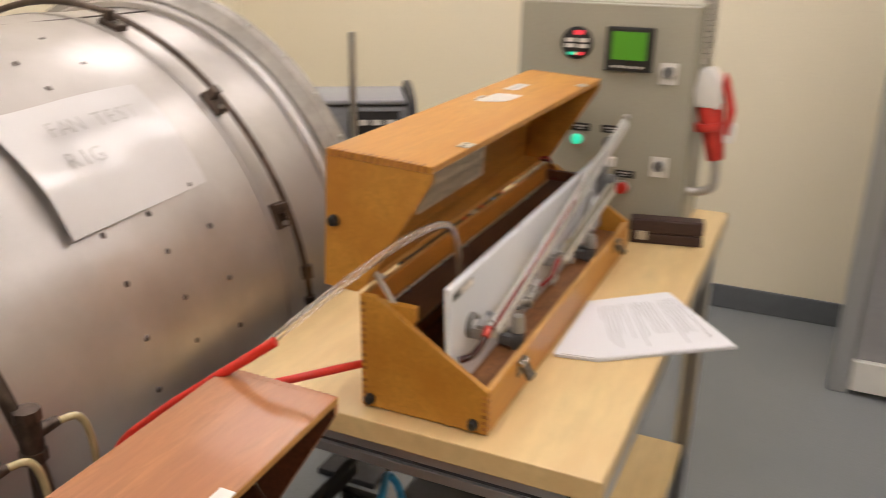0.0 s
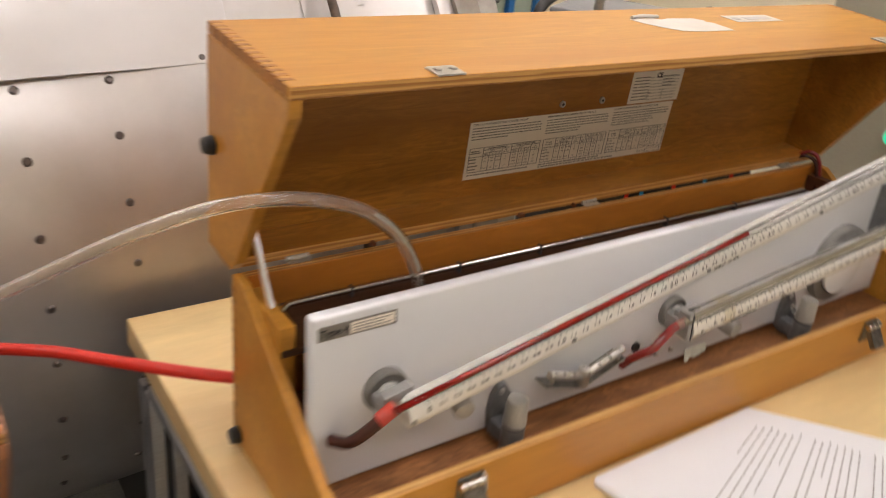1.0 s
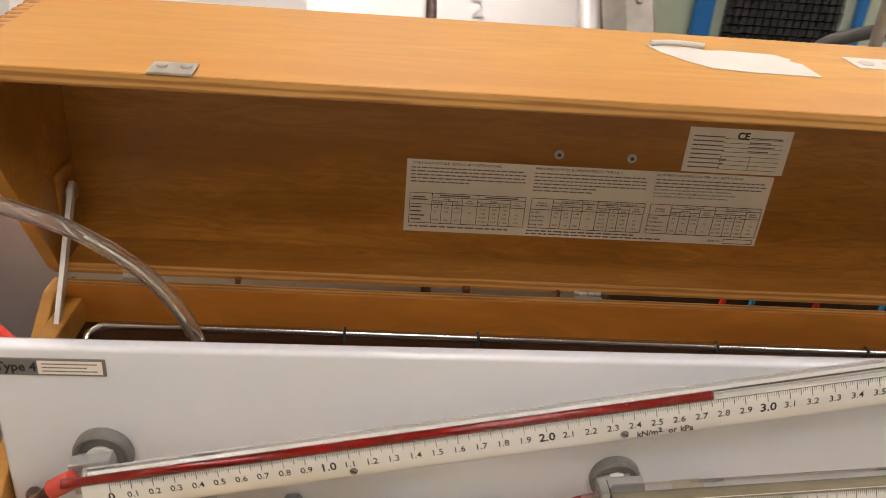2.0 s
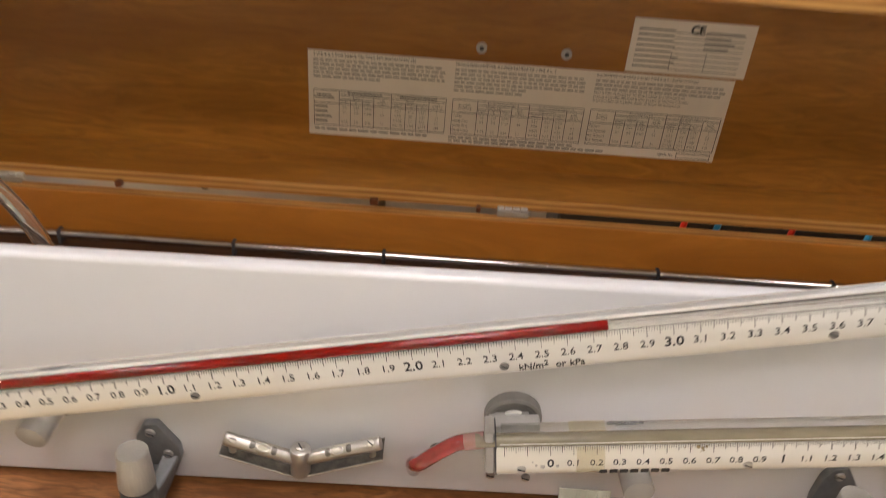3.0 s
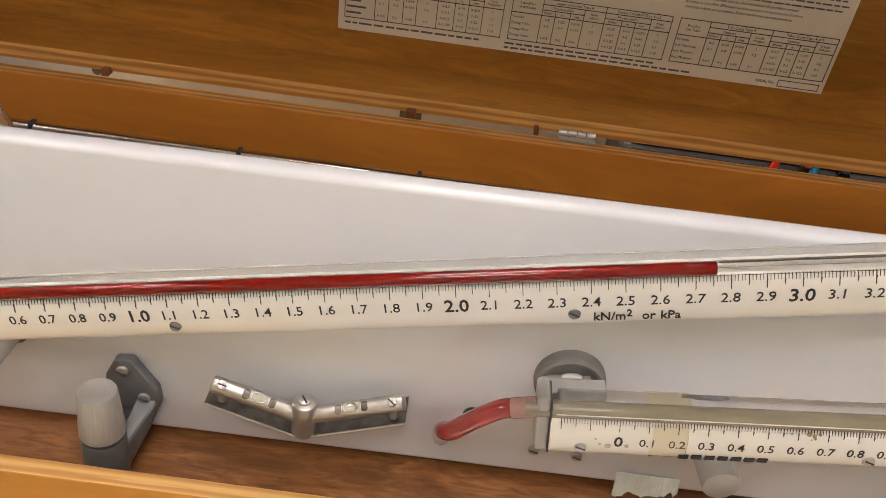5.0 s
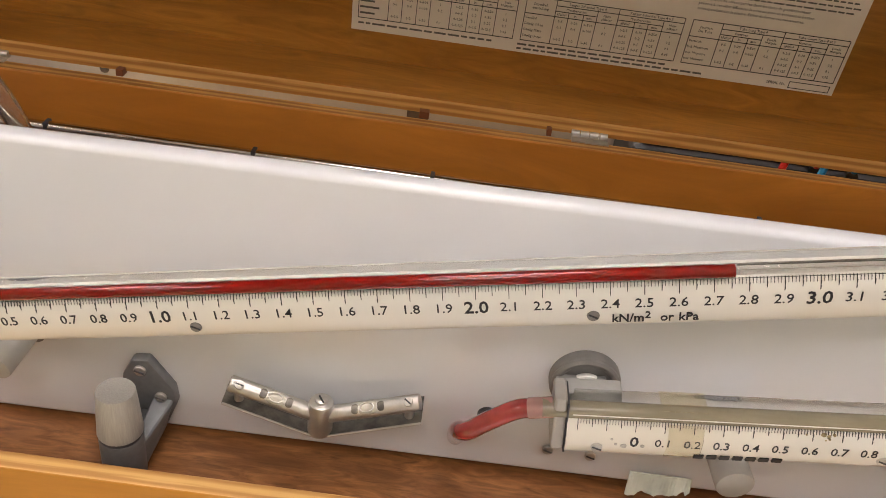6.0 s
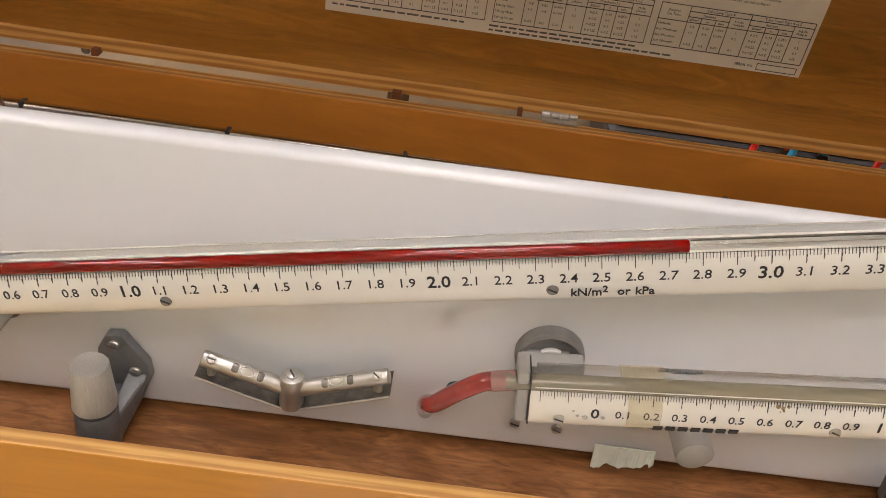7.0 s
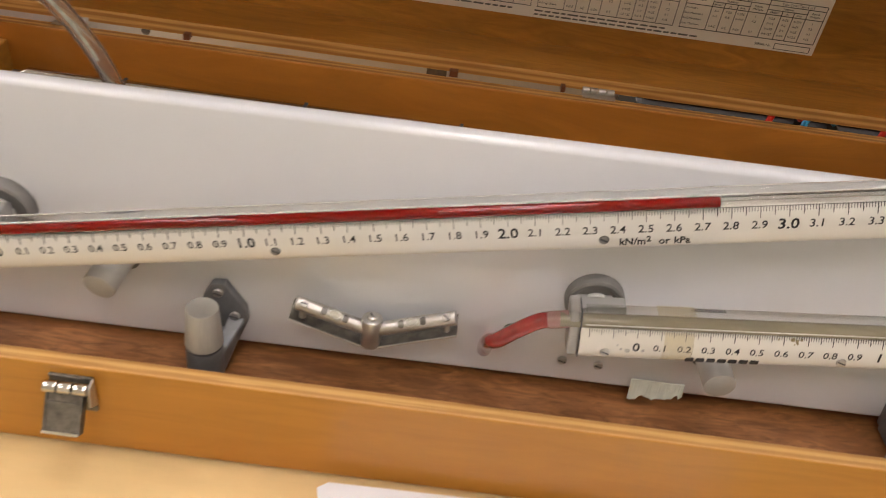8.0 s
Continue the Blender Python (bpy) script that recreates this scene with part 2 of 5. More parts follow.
def spline(points, n=10):
    """A smooth line through the points."""
    p = [Vector(v) for v in points]
    p = [2 * p[0] - p[1]] + p + [2 * p[-1] - p[-2]]
    out = []
    for i in range(1, len(p) - 2):
        for k in range(n):
            t = k / n
            out.append(0.5 * (2 * p[i] + (p[i + 1] - p[i - 1]) * t + (2 * p[i - 1] - 5 * p[i] + 4 * p[i + 1] - p[i + 2]) * t * t
                              + (3 * p[i] - p[i - 1] - 3 * p[i + 1] + p[i + 2]) * t ** 3))
    return out + [p[-2]]


def sweep(points, r, seg=14, closed=False, hollow=0.0, bm=None):
    """A round tube along a line of points."""
    b = bmesh.new()
    pts = [Vector(q) for q in points]
    up = Vector((0.13, 0.21, 1)).normalized()
    def rings(radius):
        out = []
        for i, q in enumerate(pts):
            if closed:
                d = pts[(i + 1) % len(pts)] - pts[i - 1]
            else:
                d = pts[min(i + 1, len(pts) - 1)] - pts[max(i - 1, 0)]
            d.normalize()
            s = d.cross(up).normalized()
            w = s.cross(d)
            out.append([b.verts.new(q + (s * math.cos(a) + w * math.sin(a)) * radius) for a in [2 * math.pi * k / seg for k in range(seg)]])
        return out
    def skin(rs):
        for i in range(len(rs) if closed else len(rs) - 1):
            u, v = rs[i], rs[(i + 1) % len(rs)]
            for k in range(seg):
                b.faces.new((u[k], u[(k + 1) % seg], v[(k + 1) % seg], v[k]))
    outer = rings(r)
    skin(outer)
    if hollow:
        inner = rings(hollow)
        skin(inner)
        for u, v in ((outer[0], inner[0]), (outer[-1], inner[-1])):
            for k in range(seg):
                b.faces.new((u[k], u[(k + 1) % seg], v[(k + 1) % seg], v[k]))
    elif not closed:
        b.faces.new(outer[0])
        b.faces.new(outer[-1])
    return merge(bm, b) if bm else b


def writing(name, body, size, at, material, parent, x_axis=(1, 0, 0), up=(0, 0, 1), depth=0.0001, align="CENTER", shear=0.0, bold=0.0):
    """Raised lettering in the built-in font, centred on a place."""
    cu = bpy.data.curves.new("tmp", "FONT")
    cu.body, cu.size, cu.align_x, cu.align_y, cu.extrude, cu.shear, cu.offset = body, size, align, "CENTER", depth, shear, bold
    cu.resolution_u = 2
    ob = bpy.data.objects.new("tmp", cu)
    scene.collection.objects.link(ob)
    bpy.context.view_layer.update()
    me = bpy.data.meshes.new_from_object(ob.evaluated_get(bpy.context.evaluated_depsgraph_get()))
    bpy.data.objects.remove(ob)
    bpy.data.curves.remove(cu)
    me.name = name
    me.materials.clear()
    me.materials.append(material)
    x, u = Vector(x_axis).normalized(), Vector(up).normalized()
    n = x.cross(u).normalized()
    u = n.cross(x)
    m = Matrix((x, u, n)).transposed().to_4x4()
    me.transform(Matrix.Translation(at) @ m)
    return link(name, me, parent)


def screw(parent, at, axis, r=0.003, material=None, name="screw", label=""):
    """A domed slotted screw head."""
    at, axis = Vector(at), Vector(axis).normalized()
    b = rod(at - axis * 0.001, at + axis * r * 0.55, r, 14, bevel=r * 0.3)
    o = part(name, b, material or NICKEL, parent, label, smooth=True)
    side = axis.cross(Vector((0.3, 0.1, 1))).normalized()
    s = rod(at + axis * r * 0.56 - side * r * .8, at + axis * r * 0.56 + side * r * .8, r * 0.16, 6)
    part("slot", s, SLOT, o)
    return o


# ---- room ----
X0, X1, Y0, Y1, ZC = -2.6, 2.5, -2.4, 2.3, 2.7
tagged(part("floor", box(X0, X1, Y0, Y1, -0.1, 0), FLOOR), "blue-grey vinyl laboratory floor", "floor", kind="structure")
tagged(part("ceiling", box(X0, X1, Y0, Y1, ZC, ZC + 0.1), CEIL), "plain white ceiling", "ceiling", kind="structure")
for nm, bb in (("wall_east", (X1, X1 + .12, Y0, Y1, 0, ZC)), ("wall_west", (X0 - .12, X0, Y0, Y1, 0, ZC)),
               ("wall_north", (X0, X1, Y1, Y1 + .12, 0, ZC)), ("wall_south", (X0, X1, Y0 - .12, Y0, 0, ZC))):
    tagged(part(nm, box(*bb), WALL), "cream painted plain laboratory wall", "wall", kind="structure")
tagged(part("baseboard", box(X1 - .012, X1, -0.56, Y1, 0.001, 0.10, 0.003), SKIRT), "dark grey coved skirting along the cream wall", "skirting", kind="structure")


def ceiling_light(x, y):
    t = thing("ceiling_light", (x, y, ZC), "square recessed white ceiling light panel, switched on", "ceiling light", "ceiling lights")
    f = bmesh.new()
    for a in ((-.31, .31, -.31, -.29), (-.31, .31, .29, .31), (-.31, -.29, -.29, .29), (.29, .31, -.29, .29)):
        box(x + a[0], x + a[1], y + a[2], y + a[3], ZC - .02, ZC - .001, bm=f)
    part("frame", f, WHITEPL, t)
    part("diffuser", box(x - .289, x + .289, y - .289, y + .289, ZC - .012, ZC - .004), DIFFUSER, t)


for lx in (-1.4, 0.3, 1.85):
    for ly in (-1.3, 0.15, 1.6):
        ceiling_light(lx, ly)

# grey door frame with a panel, at the end of the cream wall
door = thing("door_1", (1.95, -0.75, 0), "grey metal door leaf with a pale kick plate", "door")
tagged(door, kind="structure")
part("leaf", box(1.95, 2.0, -1.6, -0.56, 0.012, 2.1, 0.004), mat("grey_door_paint", (0.30, 0.30, 0.31), 0.4, var=0.04, scale=90), door)
part("stile", box(1.935, 2.02, -0.56, -0.50, 0.0, 2.1, 0.006), ALU, door)
part("kick_plate", box(1.925, 1.949, -1.6, -0.562, 0.02, 0.13, 0.004), WHITEPL, door)


# ---- lab bench ----
def lab_bench():
    t = thing("lab_bench", (0.55, 0.1, 0), "birch-topped work bench on a slotted aluminium frame", "bench")
    x0, x1, y0, y1 = -0.032, 1.18, -0.165, 0.43
    part("bench_top", box(x0, x1, y0, y1, BENCH - .034, BENCH, 0.002), BENCHTOP, t)
    zr = BENCH - .0345
    def rail(name, a, b):
        """A slotted square profile from a to b."""
        a, b = Vector(a), Vector(b)
        h, core = 0.02, 0.0125
        long = max(range(3), key=lambda i: abs((b - a)[i]))
        lo = [min(a[i], b[i]) - (0 if i == long else h) for i in range(3)]
        hi = [max(a[i], b[i]) + (0 if i == long else h) for i in range(3)]
        o = part(name, box(lo[0] + (.006 if long != 0 else 0), hi[0] - (.006 if long != 0 else 0), lo[1] + (.006 if long != 1 else 0),
                           hi[1] - (.006 if long != 1 else 0), lo[2] + (.006 if long != 2 else 0), hi[2] - (.006 if long != 2 else 0)), SLOT, t)
        others = [i for i in range(3) if i != long]
        for s in (0, 1):
            for r in (0, 1):
                l2, h2 = lo[:], hi[:]
                i, j = others
                l2[i], h2[i] = (lo[i], lo[i] + .0155) if s == 0 else (hi[i] - .0155, hi[i])
                l2[j], h2[j] = (lo[j], lo[j] + .0155) if r == 0 else (hi[j] - .0155, hi[j])
                part("flange", box(l2[0], h2[0], l2[1], h2[1], l2[2], h2[2], 0.0012), ALU, o)
    z = zr - .0205
    ya, yb, xa, xb = y0 + .025, y1 - .03, x0 + .026, x1 - .03
    rail("rail", (xa, ya, z), (xb, ya, z))
    rail("rail", (xa, yb, z), (xb, yb, z))
    rail("rail", (xa, ya + .021, z), (xa, yb - .021, z))
    rail("rail", (xb, ya + .021, z), (xb, yb - .021, z))
    for lx in (xa, xb - .1):
        for ly in (ya, yb):
            rail("leg", (lx, ly, 0.0), (lx, ly, z - .021))
    part("shelf", box(x0 + .05, x1 - .16, y0 + .02, y1 - .05, .20, .225, 0.002), BENCHTOP, t)
    return t


lab_bench()


# ---- wooden instrument case ----
CASE_L, CASE_D = 0.802, 0.190
T = 0.0095           # board thickness


def instrument_case(name, x, y, z, turn, label, wood, lining, edge_y, edge_z, end_grain, lean=3.0, floor_mat=None, furniture=True):
    """An open wooden case: a tray with sloping ends and a hinged lid that stands upright behind it."""
    t = thing(name, (x, y, z), label, "case")
    M = pose(x, y, z, 0, 0, turn)
    L, D, hr, hf, hl = CASE_L, CASE_D, 0.1712, 0.066, 0.0405
    # tray
    tray = part("tray", box(T, L - T, T, D - T, 0.004, 0.012), lining, t, turn=M)
    part("tray_floor", box(T, L - T, T, D - T, hl - .006, hl), floor_mat or lining, tray, turn=M)
    fr = box(T, L - T, 0, T, 0.002, hf, 0.0012)
    for f in fr.faces:
        f.material_index = 1 if f.normal.z > 0.8 else 0
    part("front_board", fr, [wood, PLY_FRONT if furniture else wood], tray, turn=M)
    rr = box(T, L - T, D - T, D, 0.002, hr, 0.0012)
    for f in rr.faces:
        f.material_index = 1 if f.normal.z > 0.8 else (2 if f.normal.y < -0.8 else 0)
    part("rear_board", rr, [wood, edge_y, VENEER if furniture else wood], tray, turn=M)
    outline = [(0, 0.002), (D, 0.002), (D, hr), (D - .022, hr), (0.0, hf)]
    for xa, xb in ((0, T), (L - T, L)):
        part("end_board", prism(outline, xa, xb, 0.0014), wood, tray, turn=M)
    for xa in (T, L - T - .013):
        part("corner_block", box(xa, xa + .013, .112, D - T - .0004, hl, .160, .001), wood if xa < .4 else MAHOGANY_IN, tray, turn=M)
    # lid, built upright at its hinge and leaned forwards
    H = M @ pose(0, D + .0535, .173, lean, 0, 0)
    h, d, dr = 0.194, 0.150, 0.0495        # height, depth at the top, depth at the hinge side
    lid = part("lid", box(T, L - T, -T, 0, T, h - T), lining, t, turn=H)
    part("lid_back", box(T, L - T, 0.0005, 0.002, T, h - T), wood, lid, turn=H)
    top = box(0.0004, L - .0004, -d, 0.002, h - T, h, 0.0012)
    for f in top.faces:
        f.material_index = 1 if f.normal.y < -0.8 else (2 if f.normal.z < -.8 else 0)
    part("lid_top", top, [wood, edge_z, lining], lid, turn=H)
    low = box(T, L - T, -dr, 0.002, .0022, T + .0022, 0.0008)
    for f in low.faces:
        f.material_index = 1 if f.normal.y < -0.8 else (2 if f.normal.z > 0.8 else 0)
    part("lid_rear_board", low, [wood, edge_z, lining], lid, turn=H)
    le = [(0.002, .0022), (-dr, .0022), (-dr - .012, 0.014), (-d, h - T - .012), (-d, h - T), (0.002, h - T)]
    for xa, xb, inner in ((0, T, 1), (L - T, L, -1)):
        e = prism(le, xa, xb, 0.0012)
        for f in e.faces:
            f.material_index = 1 if f.normal.x * inner > 0.8 else 0
        part("lid_end", e, [wood, lining], lid, turn=H)
    # finger joints at the visible corners
    def fingers(lo, n, step, size, mm, parent):
        for i in range(n):
            b = box(lo[0] + step[0] * i, lo[0] + step[0] * i + size[0], lo[1] + step[1] * i, lo[1] + step[1] * i + size[1],
                    lo[2] + step[2] * i, lo[2] + step[2] * i + size[2])
            part("finger", b, end_grain, parent, turn=mm)
    for xe in (0.0, L):
        xs = xe - .0002 if xe == 0 else xe - .0010
        fingers((xs, -0.143, h - T + .0008), 15, (0, .0094, 0), (.0012, .005, T - .0016), H, lid)
        xt = -.0001 if xe == 0 else L - T
        fingers((xt, -0.138, h - .0010), 15, (0, .0094, 0), (T, .0046, .0012), H, lid)
        fingers((xs, D - T + .0008, .010), 16, (0, 0, .0097), (.0012, T - .0018, .005), M, tray)
        fingers((xs, .0008, .008), 6, (0, 0, .0094), (.0012, T - .0018, .005), M, tray)
        xt = .0008 if xe == 0 else L - T + .0004
        fingers((xt, -.0002, .0125), 6, (0, 0, .0094), (T - .0014, .0012, .0044), M, tray)
    # rubber feet on the ends
    def foot(p, mm, parent):
        s = -1 if p[0] < .4 else 1
        b = rod((p[0], p[1], p[2]), (p[0] + s * .009, p[1], p[2]), .0085, 16, .0065, bevel=.001)
        part("rubber_foot", b, BLACK, parent, smooth=True, turn=mm)
    for xe in (0.0, L):
        foot((xe, .020, .015), M, tray)
        foot((xe, D - .014, .015), M, tray)
        foot((xe, -.012, .098), H, lid)
    if not furniture:
        return t, lid, tray, M, H
    # hinges
    for hx in (0.060, 0.400, 0.740):
        hb = box(hx - .0105, hx + .0105, D - .004, D + .001, hr + .0003, hr + .0011)
        o = part("hinge", hb, NICKEL, tray, "nickel butt hinge", turn=M)
        kb = bmesh.new()
        for k in range(4):
            rod((hx - .0105 + .0053 * k, D + .0035, hr + .0022), (hx - .0058 + .0053 * k, D + .0035, hr + .0022), .0022, 10, bm=kb)
        part("knuckle", kb, NICKEL, o, smooth=True, turn=M)
    for hx in (0.133, 0.3055, 0.378):
        part("buffer", box(hx - (.0028 if hx > .2 else .0012), hx + (.0028 if hx < .35 else .0), D - .001, D + .006, hr + .0002, hr + .0042, .0004),
             mat("dark_buffer", (.16, .05, .02), .5), tray, turn=M)
    # toggle latches on the front and catch plates on the lid
    for lx in (0.122, 0.690):
        o = part("latch", box(lx - .011, lx + .013, -.0022, -.0002, .034, .060, .0008), NICKEL_DULL, tray, "worn nickel toggle latch", turn=M)
        lv_a, lv_b = Vector((0, -.0070, .0540)), Vector((0, -.0200, .0340))
        dn = (lv_b - lv_a).normalized()
        ot = Vector((0, -dn.z, dn.y)) * -1
        def slab(x0_, x1_, s0, s1, o0, o1):
            q = bmesh.new()
            for xx in (x0_, x1_):
                for ss in (s0, s1):
                    for oo in (o0, o1):
                        p = lv_a + dn * ss + ot * oo
                        q.verts.new((xx, p.y, p.z))
            bmesh.ops.convex_hull(q, input=list(q.verts))
            return q
        lever = part("lever", slab(lx - .0100, lx + .0100, 0, .0235, 0, .0011), NICKEL_DULL, o, turn=M)
        for xf in (lx - .0100, lx + .0088):
            part("lever_side", slab(xf, xf + .0012, .001, .0235, -.0045, .0016), NICKEL_DULL, o, turn=M)
        part("lever_lip", slab(lx - .0098, lx + .0098, .0222, .0238, 0, .0026), STEEL, o, turn=M)
        part("lever_step", slab(lx - .0086, lx + .0086, .0060, .0076, .0010, .0020), NICKEL_DULL, o, turn=M)
        for k3 in range(3):
            part("knuckle", rod((lx - .0115 + .0080 * k3, -.0066, .0555), (lx - .0043 + .0080 * k3, -.0066, .0555), .0036, 14, bevel=.0006), STEEL, o, smooth=True, turn=M)
        part("hook_ear", prism([(-.0022, .060), (-.0075, .058), (-.010, .046), (-.0022, .040)], lx + .0125, lx + .0137), NICKEL, o, turn=M)
        cb = box(lx - .011, lx + .013, -d - .0016, -d + .017, h + .0002, h + .0018, .0006)
        cp = part("catch_plate", cb, NICKEL, lid, "grey catch plate with two screws", turn=H)
        for sx in (lx - .005, lx + .008):
            part("screw", rod((sx, -d + .009, h + .001), (sx, -d + .009, h + .0032), .0032, 12, bevel=.0008), NICKEL, cp, smooth=True, turn=H)
    # folding stay at one end, two bolts through the lid back
    part("stay", prism([(.203, .243), (.209, .239), (.145, .150), (.139, .154)], .0148, .0185, .0004), mat("stay_metal", (.74, .73, .70), .32, .55, var=.06, scale=90), t, "bright metal lid stay", turn=M)
    part("stay_pivot", rod((.0096, .205, .233), (.019, .205, .233), .005, 12), NICKEL, t, smooth=True, turn=M)
    part("stay_pad", box(.0096, .0125, .190, .222, .214, .252, .002), lining, lid, turn=M)
    for bx in (0.370, 0.426):
        wb = rod((bx, -T - .0002, .101), (bx, -T - .0022, .101), .0036, 16)
        o = part("bolt", wb, NICKEL, lid, smooth=True, turn=H)
        part("bolt_hole", rod((bx, -T - .0021, .101), (bx, -T - .0026, .101), .0015, 10), SLOT, o, turn=H)
    return t, lid, tray, M, H


case, case_lid, case_tray, CASE_M, LID_M = instrument_case(
    "instrument_case", 0, 0, BENCH, 0, "orange-varnished beech instrument case standing open on the bench",
    BEECH, LINING, PLY_Y, PLY_Z, BEECH_END, floor_mat=TRAY_FLOOR)


def lid_paper(outline, name, material, label):
    b = bmesh.new()
    vs = [b.verts.new((px, -py - .005, .1942)) for px, py in outline]
    f = b.faces.new(vs)
    e = bmesh.ops.extrude_face_region(b, geom=[f])
    for v in e["geom"]:
        if isinstance(v, bmesh.types.BMVert):
            v.co.z += .0003
    return part(name, b, material, case_lid, label, turn=LID_M)


torn = lid_paper([(.412, .030), (.421, .027), (.446, .029), (.452, .034), (.466, .031), (.500, .034), (.508, .043), (.505, .047), (.512, .052), (.514, .078), (.470, .077), (.444, .073), (.430, .060), (.418, .044)],
          "torn_sticker", STICKER, "torn blank white paper sticker")
st = lid_paper([(.550, .028), (.624, .030), (.626, .054), (.552, .052)], "asset_sticker", STICKER, "small white printed sticker")
part("curled_flap", sweep(spline([(.415, -.0345, .1962), (.432, -.0325, .1968), (.452, -.0345, .1962)], 6), .0018, 8), STICKER, torn, turn=LID_M)
part("print_bar", box(.575, .617, -.052, -.042, .1946, .1948), PALEINK, st, turn=LID_M)
part("print_mark", rod((.562, -.0455, .1946), (.562, -.0455, .1948), .0055, 12), PALEINK, st, turn=LID_M)

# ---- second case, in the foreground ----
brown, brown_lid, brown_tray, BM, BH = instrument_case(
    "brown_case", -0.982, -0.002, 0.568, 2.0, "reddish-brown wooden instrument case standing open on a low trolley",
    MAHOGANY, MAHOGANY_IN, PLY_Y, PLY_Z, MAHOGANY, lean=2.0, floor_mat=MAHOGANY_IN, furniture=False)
part("catch_plate", box(.585, .607, -.151, -.133, .1942, .196, .0006), WHITEPL, brown_lid, "pale metal catch plate", turn=BH)
part("stay", prism([(.204, .237), (.208, .233), (.146, .152), (.141, .155)], CASE_L - .02, CASE_L - .018, .0003), STEEL, brown, "steel lid stay", turn=BM)
tr = thing("trolley", (-0.6, 0.12, 0), "low dark metal trolley under the brown case", "trolley")
part("top", box(-.98, -.22, .02, .19, .53, .5695, .003), DARKSH, tr)
for lx in (-.95, -.24):
    for ly in (.02, .15):
        part("leg", box(lx - .012, lx + .012, ly - .012, ly + .012, 0, .5295), ALU, tr)


# ---- inclined manometer ----
man = thing("inclined_manometer", (0.4, 0.06, BENCH + .041), "white inclined-tube manometer panel with two ivory scales, in the open case", "manometer")
PF = 0.057           # front face of the white panel
PT = pose(.0112, .0555, BENCH + .0412, -1.5, -0.8, 0) @ pose(0, -PF, 0)      # the panel leans back a little
panel = part("panel", box(0, .774, PF, PF + .012, 0.0, .1568, .0035, seg=3), ACRYLIC, man, smooth=True, turn=PT)
plq = part("name_plate", box(.005, .070, PF - .0012, PF - .0001, .1372, .1492, .0005), mat("plate_grey", (.22, .21, .19), .4, .3), panel, "grey metal name plate", turn=PT)
part("plate_field", box(.0305, .068, PF - .0014, PF - .00125, .1387, .1478), LABEL, plq, turn=PT)
for k in range(3):
    part("print_bar", box(.033, .065 - .006 * (k % 2), PF - .0016, PF - .00142, .1405 + .0025 * k, .1411 + .0025 * k), GREYINK, plq, turn=PT)
writing("lettering", "Type 4", .0085, PT @ Vector((.0180, PF - .0014, .1432)), INK, plq, x_axis=(1, 0, .014), up=(0, .06, 1), bold=.0002)


